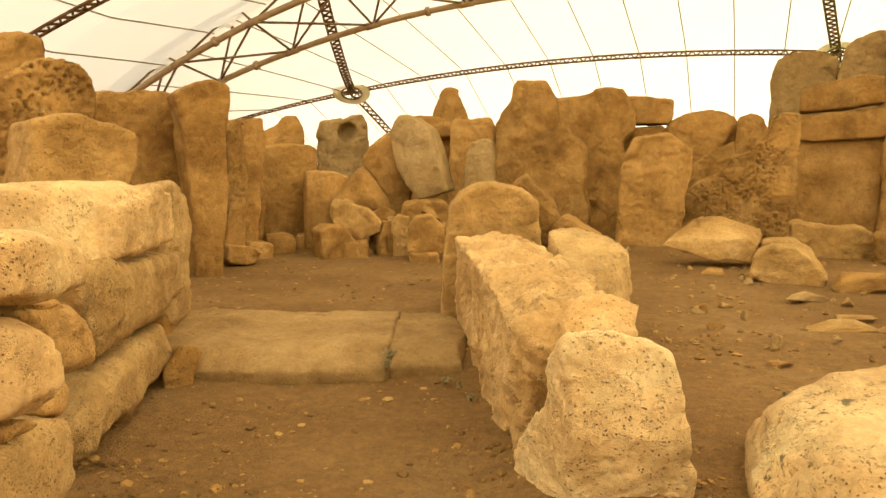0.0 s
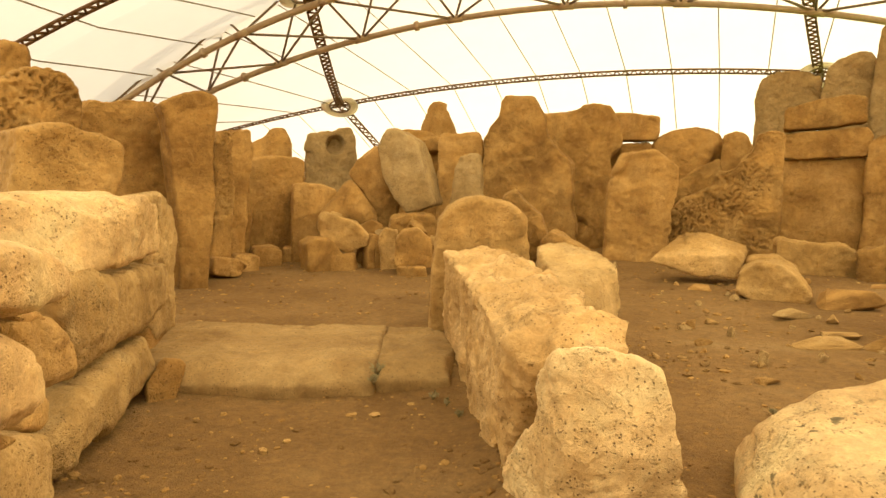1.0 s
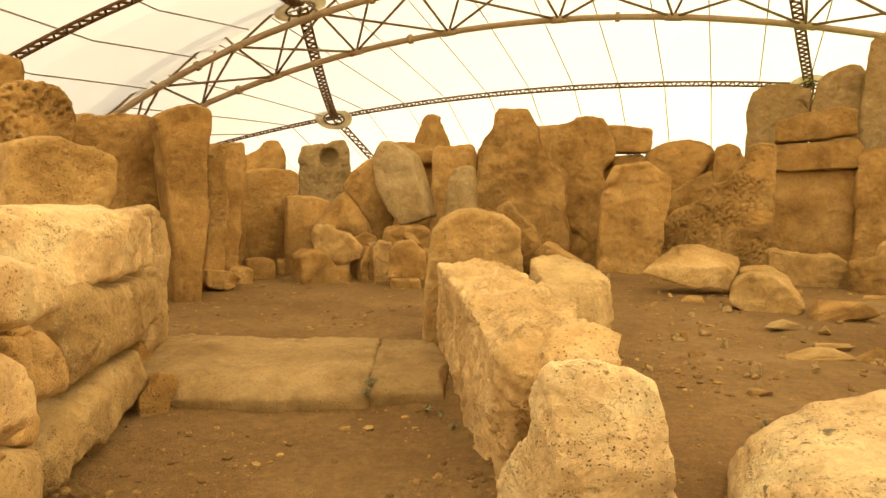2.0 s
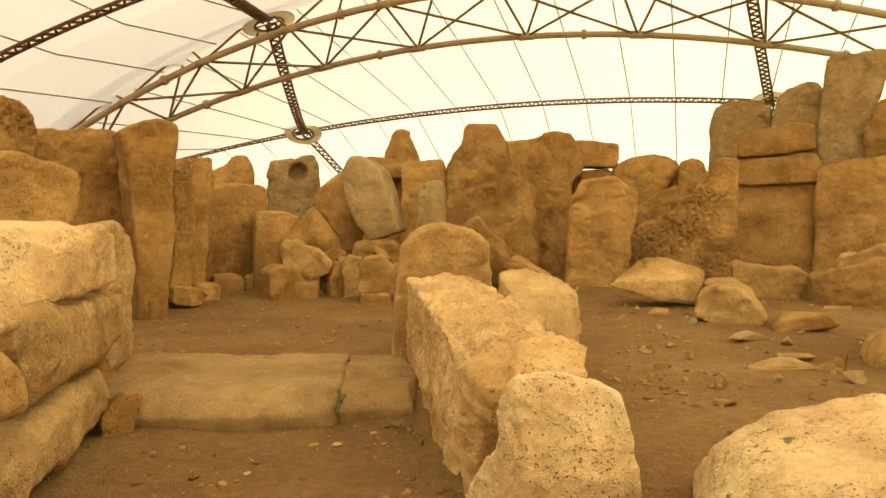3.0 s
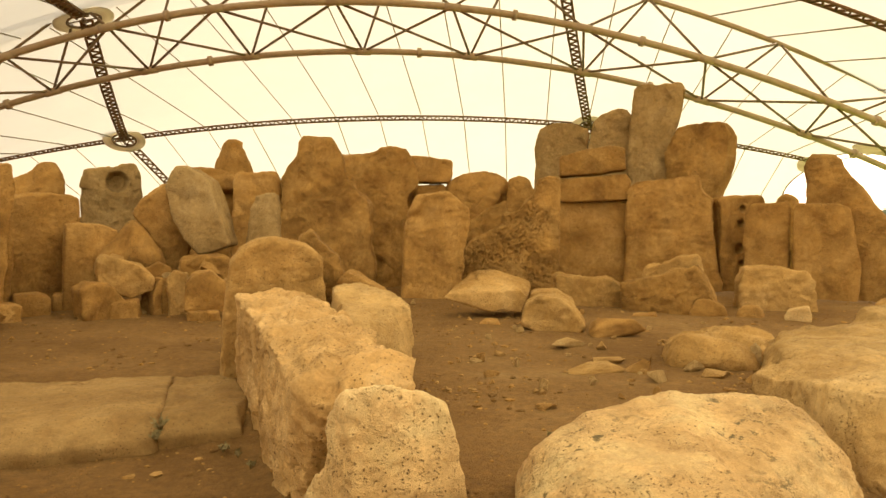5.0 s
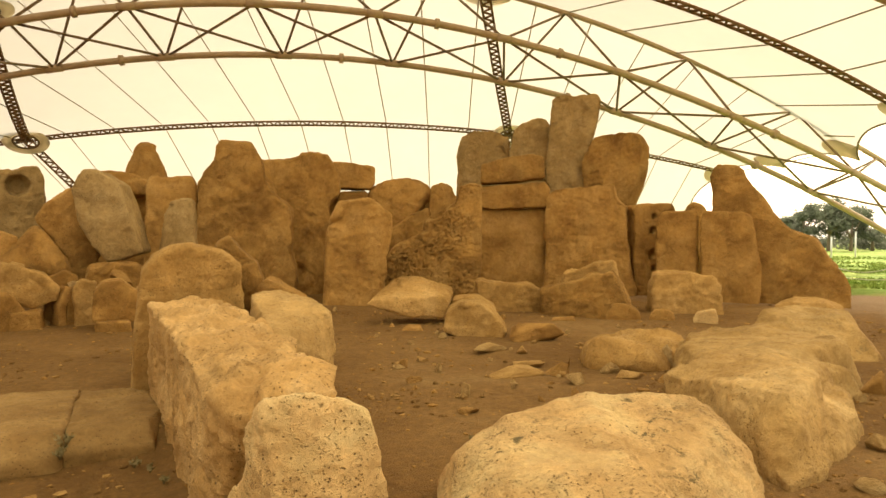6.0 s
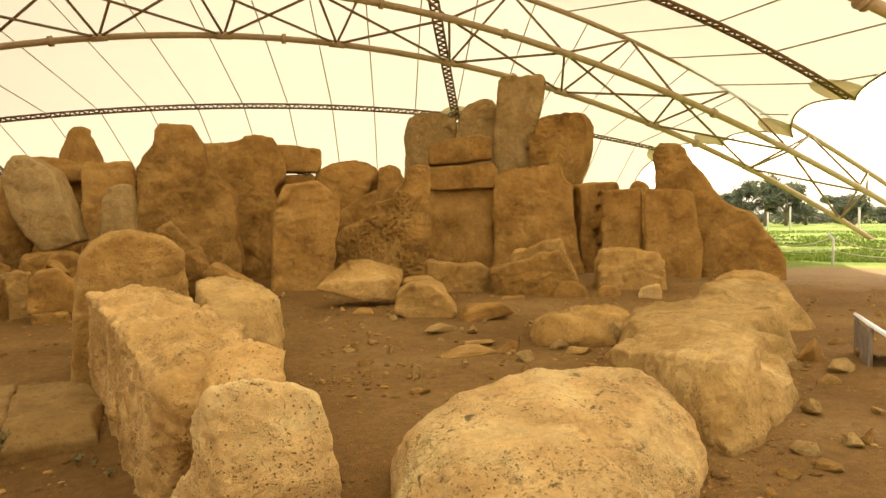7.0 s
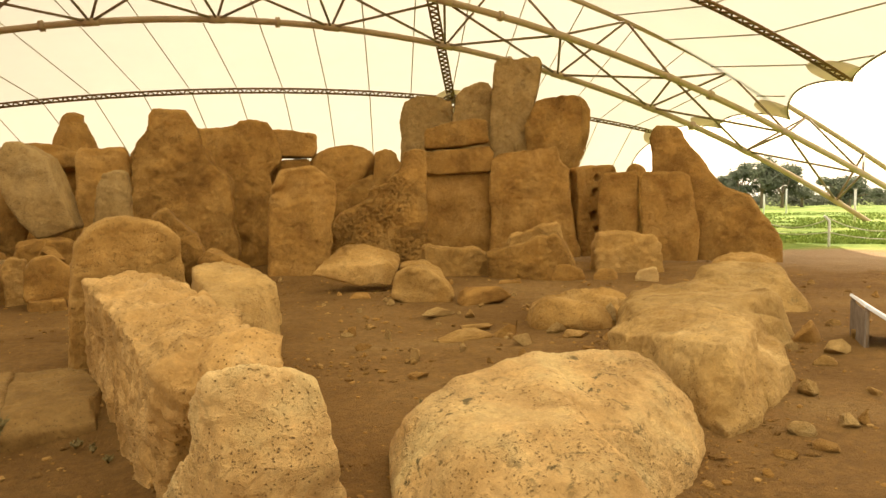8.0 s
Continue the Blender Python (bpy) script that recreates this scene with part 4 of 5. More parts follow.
# added block that keeps roof light out of the recess from behind
stone("wall_core", "added light-blocking fill behind the apse recess", (-0.1, 17.7, -0.12), 0, 0.60, [(-1.3, 0), (-1.3, 2.35), (0.0, 2.45), (1.6, 2.3), (1.6, 0)], "")
stone("small_rock", "rounded small rock at the foot of the wall", (7.49, 10.29, -0.12), -36, 0.30, [(-0.23, 0), (-0.23, 0.16), (-0.18, 0.32), (0.13, 0.35), (0.23, 0.17), (0.23, 0)], "o")
stone("small_rock", "angular small rock at the foot of the wall", (7.90, 9.86, -0.12), -38, 0.35, [(-0.31, 0), (-0.31, 0.16), (-0.21, 0.37), (-0.0, 0.4), (0.24, 0.28), (0.3, 0.16), (0.3, 0)], "")
stone("small_rock", "low small rock before the slabs", (8.40, 9.44, -0.12), -41, 0.30, [(-0.21, 0), (-0.21, 0.18), (-0.13, 0.31), (0.13, 0.31), (0.21, 0.19), (0.21, 0)], "o")
stone("small_rock", "pale small rock before the slabs", (8.80, 8.82, -0.12), -45, 0.25, [(-0.19, 0), (-0.19, 0.19), (-0.15, 0.3), (0.14, 0.37), (0.19, 0.22), (0.19, 0)], "w")
stone("small_rock", "flat low rock before the sill blocks", (6.68, 9.96, -0.12), -34, 0.40, [(-0.27, 0), (-0.27, -0.01), (-0.16, 0.14), (0.2, 0.17), (0.27, -0.01), (0.27, 0)], "")
stone("small_rock", "flat low rock before the sill blocks", (5.18, 11.01, -0.12), -25, 0.40, [(-0.26, 0), (-0.26, 0.05), (-0.16, 0.17), (0.19, 0.18), (0.26, 0.04), (0.26, 0)], "")
stone("small_rock", "small upright stone beside the hollowed rock", (5.40, 5.96, -0.12), -42, 0.15, [(-0.07, 0), (-0.07, 0.12), (-0.04, 0.33), (0.01, 0.38), (0.06, 0.3), (0.08, 0.12), (0.08, 0)], "g")
stone("small_rock", "small flat rock beside the fallen slab", (3.87, 9.77, -0.12), -21, 0.30, [(-0.16, 0), (-0.16, 0.11), (-0.06, 0.17), (0.11, 0.16), (0.16, 0.1), (0.16, 0)], "")
stone("wall_core", "earth and rubble core behind the pillars", (-4.70, 11.97, -0.12), 21, 0.80, [(-1.49, 0), (-1.49, -0.1), (-1.27, 2.42), (-0.41, 2.53), (0.3, 2.56), (1.14, 2.19), (1.53, 1.59), (1.47, -0.26), (1.47, 0)], "")


# ---- the dry-stone wall beside the passage ----
crag("wall_block", "long bottom-course boulder of the dry-stone wall", [[(-2.04, 3.96, 0.25), (-2.11, 4.42, 0.26), (-2.25, 5.4, 0.24), (-2.29, 5.63, 0.03), (-2.26, 5.46, -0.14), (-2.08, 4.19, -0.15), (-1.99, 3.6, -0.12), (-1.98, 3.51, 0.07), (-1.99, 4.13, 0.19), (-2.04, 4.46, 0.2), (-2.13, 5.15, 0.18), (-2.16, 5.32, 0.04), (-2.14, 5.2, -0.08), (-2.01, 4.3, -0.09), (-1.95, 3.88, -0.07), (-1.94, 3.81, 0.07), (-2.6, 4.04, 0.24), (-2.66, 4.48, 0.25), (-2.79, 5.4, 0.23), (-2.83, 5.63, 0.03), (-2.8, 5.46, -0.13), (-2.63, 4.27, -0.14), (-2.55, 3.71, -0.11), (-2.54, 3.62, 0.07)]], sandy, wear=3, fine=1.6, pit=0.3)
crag("wall_block", "second-course block of the dry-stone wall", [[(-2.01, 3.72, 0.89), (-2.14, 4.64, 0.81), (-2.36, 6.16, 0.72), (-2.37, 6.22, 0.33), (-2.28, 5.61, 0.29), (-2.14, 4.62, 0.34), (-2.04, 3.96, 0.36), (-2.03, 3.85, 0.63), (-2.02, 4.05, 0.79), (-2.11, 4.71, 0.73), (-2.26, 5.79, 0.67), (-2.27, 5.83, 0.4), (-2.21, 5.39, 0.37), (-2.11, 4.69, 0.4), (-2.04, 4.22, 0.42), (-2.03, 4.14, 0.61), (-2.57, 3.84, 0.88), (-2.69, 4.71, 0.79), (-2.9, 6.14, 0.71), (-2.91, 6.2, 0.35), (-2.82, 5.62, 0.31), (-2.69, 4.69, 0.35), (-2.6, 4.07, 0.37), (-2.59, 3.96, 0.62)]], sandy, wear=1, fine=2.0, pit=0.4)
crag("wall_block", "long top-course block of the dry-stone wall", [[(-2.1, 4.48, 1.19), (-2.08, 4.35, 0.89), (-2.3, 5.9, 1.22), (-2.29, 5.81, 0.86), (-2.64, 3.7, 1.32), (-2.66, 3.69, 1.03), (-2.58, 3.75, 1.38), (-2.31, 3.92, 1.34), (-2.18, 4, 0.9), (-2.11, 5.19, 1.33), (-2.85, 4.82, 1.37)]], pale_stone, wear=1, fine=1.6, pit=0.3)
crag("wall_block", "end stone of the dry-stone wall", [[(-2.46, 6.31, 1.34), (-2.53, 6.74, 1.2), (-2.56, 6.99, 0.89), (-2.56, 6.96, 0.43), (-2.54, 6.82, 0), (-2.42, 5.99, 0.08), (-2.39, 5.8, 0.6), (-2.37, 5.66, 1.31), (-2.45, 6.34, 1.16), (-2.49, 6.64, 1.07), (-2.52, 6.83, 0.84), (-2.52, 6.8, 0.52), (-2.5, 6.71, 0.21), (-2.42, 6.11, 0.27), (-2.4, 5.98, 0.64), (-2.38, 5.88, 1.14), (-2.96, 6.37, 1.31), (-3.03, 6.77, 1.18), (-3.05, 7.01, 0.88), (-3.05, 6.98, 0.45), (-3.04, 6.85, 0.04), (-2.92, 6.06, 0.12), (-2.9, 5.88, 0.61), (-2.88, 5.75, 1.28)]], sandy, wear=1, fine=2.2, pit=0.6)
crag("wall_block", "small end stone low in the dry-stone wall", [[(-2.42, 5.89, 0.19), (-2.54, 6.69, 0.13), (-2.54, 6.68, -0.15), (-2.44, 6, -0.24), (-2.4, 5.74, -0.17), (-2.41, 5.99, 0.12), (-2.5, 6.55, 0.08), (-2.5, 6.55, -0.12), (-2.43, 6.06, -0.18), (-2.4, 5.87, -0.13), (-2.72, 5.94, 0.17), (-2.83, 6.7, 0.12), (-2.83, 6.69, -0.14), (-2.74, 6.04, -0.23), (-2.7, 5.79, -0.16)]], ochre, wear=1, fine=2)
crag("wall_block", "wedge stone in the dry-stone wall", [[(-1.82, 2.99, 0.84), (-1.85, 3.19, 0.83), (-1.88, 3.41, 0.78), (-1.93, 3.7, 0.56), (-1.92, 3.67, 0.41), (-1.85, 3.19, 0.47), (-1.83, 3.02, 0.63), (-1.79, 3.09, 0.78), (-1.81, 3.23, 0.77), (-1.83, 3.39, 0.74), (-1.86, 3.6, 0.59), (-1.86, 3.58, 0.48), (-1.81, 3.23, 0.52), (-1.79, 3.12, 0.63), (-2.32, 3.06, 0.83), (-2.35, 3.25, 0.82), (-2.38, 3.45, 0.77), (-2.43, 3.73, 0.57), (-2.42, 3.7, 0.43), (-2.35, 3.25, 0.48), (-2.33, 3.09, 0.63)]], golden, wear=2, fine=1.6)
crag("wall_block", "pale rounded boulder topping the dry-stone wall", [[(-1.47, 2.11, 1.27), (-1.51, 2.34, 1.25), (-1.54, 2.6, 1.22), (-1.58, 2.86, 1.13), (-1.59, 2.94, 1.02), (-1.59, 2.91, 0.94), (-1.54, 2.55, 0.96), (-1.47, 2.07, 1.02), (-1.39, 2.25, 1.22), (-1.42, 2.42, 1.21), (-1.44, 2.6, 1.18), (-1.47, 2.78, 1.12), (-1.47, 2.84, 1.04), (-1.47, 2.82, 0.99), (-1.44, 2.56, 1), (-1.39, 2.22, 1.04), (-2.07, 2.19, 1.26), (-2.11, 2.41, 1.24), (-2.14, 2.66, 1.21), (-2.18, 2.9, 1.13), (-2.19, 2.98, 1.03), (-2.19, 2.95, 0.95), (-2.14, 2.61, 0.97), (-2.07, 2.15, 1.03)]], lichened, wear=3, fine=1.6, pit=0.4)
crag("wall_block", "pale rounded boulder low in the dry-stone wall", [[(-1.47, 2.09, 1), (-1.51, 2.37, 0.94), (-1.53, 2.52, 0.87), (-1.55, 2.62, 0.74), (-1.55, 2.62, 0.6), (-1.54, 2.54, 0.56), (-1.49, 2.24, 0.61), (-1.46, 2.05, 0.64), (-1.38, 2.19, 0.92), (-1.41, 2.39, 0.88), (-1.43, 2.49, 0.83), (-1.44, 2.56, 0.74), (-1.44, 2.56, 0.64), (-1.43, 2.51, 0.62), (-1.4, 2.3, 0.65), (-1.38, 2.16, 0.67), (-2.02, 2.17, 0.98), (-2.06, 2.43, 0.93), (-2.08, 2.57, 0.86), (-2.1, 2.66, 0.74), (-2.1, 2.66, 0.61), (-2.09, 2.58, 0.57), (-2.04, 2.3, 0.62), (-2.01, 2.12, 0.65)]], lichened, wear=3, fine=1.6, pit=0.4)
crag("wall_block", "small chinking stone in the dry-stone wall", [[(-1.62, 2.55, 0.94), (-1.64, 2.68, 0.92), (-1.64, 2.68, 0.84), (-1.62, 2.57, 0.88), (-1.6, 2.57, 0.93), (-1.62, 2.66, 0.91), (-1.62, 2.66, 0.86), (-1.6, 2.59, 0.88), (-1.97, 2.59, 0.94), (-1.99, 2.71, 0.92), (-1.99, 2.71, 0.84), (-1.97, 2.61, 0.88)]], golden, wear=1)
crag("wall_block", "small chinking stone in the dry-stone wall", [[(-1.8, 3, 0.87), (-1.84, 3.23, 0.85), (-1.86, 3.36, 0.77), (-1.81, 3.04, 0.81), (-1.79, 3.05, 0.86), (-1.82, 3.21, 0.84), (-1.83, 3.3, 0.79), (-1.8, 3.08, 0.81), (-2.15, 3.05, 0.87), (-2.19, 3.26, 0.85), (-2.21, 3.38, 0.77), (-2.16, 3.08, 0.81)]], ochre, wear=1)
crag("wall_block", "flat chinking stone in the dry-stone wall", [[(-1.56, 2.34, 0.55), (-1.58, 2.51, 0.52), (-1.6, 2.64, 0.46), (-1.59, 2.57, 0.45), (-1.56, 2.35, 0.49), (-1.55, 2.39, 0.53), (-1.56, 2.5, 0.51), (-1.57, 2.6, 0.47), (-1.57, 2.55, 0.46), (-1.55, 2.39, 0.49), (-1.91, 2.38, 0.55), (-1.93, 2.54, 0.52), (-1.95, 2.66, 0.46), (-1.94, 2.6, 0.45), (-1.91, 2.39, 0.49)]], golden, wear=1)
crag("wall_block", "chinking stone between the wall boulders", [[(-1.81, 3.05, 0.46), (-1.84, 3.24, 0.45), (-1.85, 3.3, 0.3), (-1.83, 3.18, 0.28), (-1.8, 3, 0.35), (-1.79, 3.09, 0.43), (-1.81, 3.22, 0.43), (-1.81, 3.26, 0.32), (-1.8, 3.18, 0.31), (-1.78, 3.05, 0.36), (-2.16, 3.09, 0.45), (-2.19, 3.27, 0.44), (-2.2, 3.32, 0.3), (-2.18, 3.21, 0.29), (-2.15, 3.05, 0.35)]], golden, wear=1)
crag("wall_block", "bottom boulder at the near end of the wall", [[(-1.64, 2.29, 0.52), (-1.71, 2.79, 0.39), (-1.76, 3.13, 0.3), (-1.77, 3.15, 0.15), (-1.76, 3.1, 0), (-1.74, 2.95, -0.07), (-1.63, 2.24, 0.18), (-1.6, 2.45, 0.43), (-1.65, 2.8, 0.34), (-1.69, 3.04, 0.27), (-1.69, 3.06, 0.17), (-1.69, 3.02, 0.06), (-1.67, 2.92, 0.01), (-1.6, 2.41, 0.19), (-2.15, 2.37, 0.5), (-2.21, 2.84, 0.38), (-2.26, 3.16, 0.29), (-2.27, 3.19, 0.15), (-2.26, 3.13, 0.01), (-2.24, 2.99, -0.05), (-2.14, 2.32, 0.18)]], sandy, wear=1, fine=1.8, pit=0.4)
crag("wall_foot_stone", "slanted stone at the foot of the wall", [[(-2.13, 5.13, -0.06), (-2.09, 5.14, -0.14), (-1.96, 5.19, -0.08), (-1.87, 5.23, 0.06), (-1.9, 5.22, 0.11), (-2.01, 5.17, 0.12), (-2.28, 5.43, -0.16), (-2.24, 5.44, -0.24), (-2.11, 5.49, -0.18), (-2.02, 5.53, -0.04), (-2.05, 5.52, 0.01), (-2.16, 5.47, 0.02), (-2.13, 5.13, -0.3), (-2.09, 5.14, -0.3), (-1.96, 5.19, -0.3)]], ochre, voxel=0.016, fine=1.8, category="stone")

# ---- the partition: cornerstone, long block and the block leaning on it ----
crag("cornerstone", "pale broken cornerstone with a flat light face", [[(0.55, 3.03, 0.72), (0.73, 3.0, 0.745), (0.87, 2.97, 0.72), (1.01, 2.95, 0.65), (1.09, 2.87, 0.27), (1.13, 3.0, -0.02), (1.12, 3.02, -0.25), (0.58, 2.93, 0.31), (0.56, 3.06, -0.25), (0.55, 3.02, -0.1), (0.48, 3.24, 0.54), (0.9, 3.12, 0.64), (1.04, 3.2, 0.56), (1.14, 3.4, -0.2), (0.62, 3.12, 0.69)], [(0.5, 3.2, 0.4), (0.45, 3.32, 0.22), (0.375, 3.53, -0.04), (0.37, 3.6, -0.25), (0.57, 3.04, 0.25), (0.57, 3.1, -0.25), (0.8, 3.5, -0.2), (0.8, 3.2, 0.3), (0.7, 3.3, 0.4)]],
     pale_stone, voxel=0.014, rough=0.7, fine=3.4, pit=0.3, category="stone")
crag("partition_block", "long rough-topped limestone block of the low partition", [[(0.14, 6.6, 0.8), (0.2, 5.7, 0.76), (0.32, 4.8, 0.7), (0.4, 3.58, 0.6), (0.47, 3.36, 0.57), (0.62, 3.36, 0.63), (0.76, 3.24, 0.69), (0.91, 3.2, 0.69), (0.92, 3.63, 0.72), (0.92, 4.15, 0.74), (0.86, 5.2, 0.77), (0.84, 5.95, 0.78), (0.5, 6.65, 0.81), (0.43, 3.8, 0.0), (0.4, 3.85, -0.35), (0.28, 5.07, -0.35), (0.18, 6.6, -0.35), (0.98, 3.6, -0.2), (0.98, 5.0, -0.2), (0.9, 6.5, -0.2)]],
     pale_rough, voxel=0.018, wear=2, rough=0.6, fine=3.2, pit=0.5, crust=0.075, category="stone")
crag("leaning_block", "golden block leaning against the low partition wall", [[(0.95, 6.2, 0.9), (1.2, 6.35, 0.95), (1.45, 6.1, 0.86), (1.57, 5.86, 0.76), (1.32, 5.5, 0.62), (1.0, 5.2, 0.62), (1.64, 5.85, -0.1), (1.4, 5.4, -0.1), (1.0, 5.1, -0.1), (0.95, 6.4, -0.1), (1.55, 6.4, -0.1)]],
     sandy, wear=4, rough=0.8, fine=2.2, pit=0.5, category="block")


# ---- threshold ----
def threshold():
    crag("threshold_slab", "worn pale threshold slab across the passage", [[(-3.1, 5.75, 0.015), (-2.2, 5.5, 0.02), (-1.3, 5.45, 0.015), (-0.44, 5.55, 0.02), (-0.44, 7.0, 0.02), (-3.1, 7.05, 0.015), (-3.1, 5.48, -0.11), (-2.1, 5.26, -0.11), (-1.2, 5.2, -0.1), (-0.44, 5.34, -0.11), (-3.1, 5.46, -0.4), (-1.2, 5.24, -0.4), (-0.44, 5.36, -0.4), (-0.44, 7.0, -0.4), (-3.1, 7.0, -0.4)]], worn_stone, wear=6, rough=0.4, fine=2.2, pit=0.4, category="slab")
    crag("threshold_slab", "short worn threshold slab beside the partition", [[(-0.437, 5.55, 0.015), (0.1, 5.6, 0.02), (0.22, 6.0, 0.02), (0.1, 6.8, 0.02), (-0.437, 6.9, 0.02), (-0.437, 5.36, -0.11), (0.15, 5.4, -0.1), (-0.437, 5.4, -0.4), (0.2, 5.42, -0.4), (0.2, 6.8, -0.4), (-0.437, 6.8, -0.4)]], worn_stone, wear=2, rough=0.5, fine=2.2, pit=0.4, category="slab")


worn_stone = limestone("worn_threshold_stone", (0.22, 0.122, 0.036), (0.285, 0.165, 0.052), (0.36, 0.22, 0.075), 0.15, 0.0, 0.6)
threshold()

# ---- boulders beside the partition ----
crag("flat_boulder", "huge low pale two-lobed boulder spotted with dark lichen", [
    [(1.55, 3.1, 0.36), (2.05, 3.4, 0.45), (2.6, 3.5, 0.5), (1.5, 2.5, 0.41), (2.08, 2.47, 0.45), (2.0, 2.0, 0.36), (1.4, 2.1, 0.3), (1.6, 3.5, 0.05), (1.64, 3.55, -0.2), (1.4, 2.9, -0.2), (1.3, 2.8, 0.1), (1.15, 2.2, -0.2), (1.6, 1.7, -0.2), (2.2, 1.75, -0.2), (2.5, 2.3, -0.2), (2.8, 3.6, -0.2)],
    [(2.3, 3.48, 0.48), (3.12, 3.4, 0.5), (3.24, 3.2, 0.44), (2.95, 2.85, 0.4), (3.1, 2.75, 0.3), (2.6, 2.6, 0.33), (2.1, 2.7, 0.34), (2.0, 2.2, 0.1), (3.3, 2.75, -0.2), (3.28, 2.75, 0.05), (2.9, 2.48, -0.2), (2.87, 2.47, 0.1), (2.4, 2.2, -0.2), (3.4, 3.3, -0.2), (2.8, 3.7, -0.2), (2.0, 2.8, -0.2)]],
     lichened, voxel=0.02, wear=14, rough=0.45, fine=2.6, pit=0.45, crust=0.014)
crag("large_boulder", "large eroded boulder with a steep broken side", [
    [(4.1, 4.5, 0.3), (3.8, 3.5, 0.44), (3.8, 3.05, 0.48), (4.2, 3.2, 0.5), (4.7, 3.6, 0.47), (5.3, 3.95, 0.42), (4.8, 4.6, 0.42), (5.4, 4.5, 0.4), (3.58, 2.95, 0.05), (3.75, 2.92, 0.28), (3.5, 2.85, -0.2), (3.93, 2.83, -0.2), (4.5, 3.25, -0.2), (5.5, 3.9, -0.2), (4.0, 4.4, -0.15), (4.6, 5.0, -0.15)],
    [(3.46, 2.74, -0.2), (3.5, 2.78, 0.02), (3.93, 2.85, 0.08), (3.95, 2.83, -0.2), (3.7, 3.2, 0.12), (3.6, 3.1, -0.2)],
    [(4.3, 3.2, 0.26), (4.75, 3.25, 0.2), (4.85, 3.24, -0.2), (4.3, 3.02, -0.2), (4.2, 3.04, 0.1), (5.2, 3.7, 0.26), (5.3, 3.7, -0.2), (4.5, 3.8, 0.3), (4.4, 3.6, -0.2)]],
     sandy, voxel=0.022, wear=2, rough=0.75, fine=2.0, pit=0.5, crust=0.02)
crag("low_rock", "broad low rock shelf sunk in the earth", [
    [(4.9, 5.0, 0.33), (5.4, 4.5, 0.39), (6.4, 4.6, 0.41), (6.85, 5.0, 0.42), (7.1, 6.1, 0.4), (6.0, 6.2, 0.33), (5.4, 5.7, 0.3), (5.0, 4.4, -0.2), (6.5, 4.4, -0.2), (7.1, 4.9, -0.2), (7.4, 6.2, -0.2), (6.0, 6.7, -0.2), (4.8, 5.3, -0.2)],
    [(5.2, 4.3, 0.3), (6.1, 4.3, 0.26), (5.2, 4.2, -0.2), (6.2, 4.15, -0.2), (5.6, 4.8, 0.36), (5.4, 5.0, -0.2)]],
     sandy, voxel=0.03, wear=2, rough=0.7, fine=2.0, pit=0.3, crust=0.02)
crag("low_rock", "rounded low rock at the edge of the ruin", [
    [(7.9, 6.9, 0.46), (8.6, 6.8, 0.52), (8.9, 6.35, 0.48), (8.2, 5.75, 0.42), (7.6, 6.2, 0.4), (7.3, 5.4, -0.2), (7.9, 5.2, -0.2), (8.0, 5.3, 0.1), (8.6, 5.6, -0.2), (9.4, 6.6, -0.2), (8.5, 7.3, -0.2), (7.3, 6.8, -0.2)]],
     sandy, voxel=0.03, wear=3, rough=0.7, fine=1.6, pit=0.3)
boulder("hollowed_rock", "low pale rock with a scooped hollow", (5.35, 6.5, -0.2), 0.42,
        [(-0.8, -0.2), (-0.2, -0.7), (0.5, -0.5), (0.9, 0.1), (0.6, 0.7), (-0.3, 0.6)], golden, 0, 0.4, 1.2, 0.06, dents=[(0.1, -0.2, 0.25, 0.15)])


def shard_mesh(seed, material):
    """An angular chip of rock about a metre across, flat-sided."""
    rnd = random.Random(seed)
    pts = [Vector((rnd.gauss(0, 1), rnd.gauss(0, 1), rnd.gauss(0, 1))).normalized() * rnd.uniform(0.42, 0.56) for k in range(13)]
    bm = hull([(p.x, p.y, max(p.z, -0.3)) for p in pts])
    bmesh.ops.bevel(bm, geom=bm.edges[:], offset=0.03, segments=1, affect="EDGES")
    return mesh_of(bm, "shard", material, False)


shards = [shard_mesh(900 + k, (ochre, golden, sandy)[k % 3]) for k in range(9)]


def loose_rock(name, label, x, y, sx, sy, h, turn, kind, group=""):
    ob = new(name, shards[kind % 9])
    ob.matrix_world = pose(x, y, ground_height(x, y) + h * 0.2, 0, 0, turn) @ Matrix.Diagonal((sx, sy, h * 1.35, 1))
    return tagged(ob, label, "rock", group)


for k, (x, y, sx, sy, h, a) in enumerate(((3.7, 6.25, 0.8, 0.42, 0.13, 10), (4.1, 6.15, 0.34, 0.3, 0.2, 20), (3.95, 5.6, 0.28, 0.22, 0.13, 40), (4.0, 6.65, 0.6, 0.32, 0.1, 5),
                                          (5.1, 8.2, 0.85, 0.5, 0.36, -15), (4.0, 7.5, 0.56, 0.26, 0.12, 12), (4.7, 5.7, 0.4, 0.28, 0.12, 0), (6.42, 4.24, 0.42, 0.34, 0.3, 30), (6.2, 3.8, 0.34, 0.22, 0.14, 0))):
    loose_rock("flat_rock", "small flat rock lying on bare earth", x, y, sx, sy, h, a, k * 2 + 1, "flat rocks on the floor")


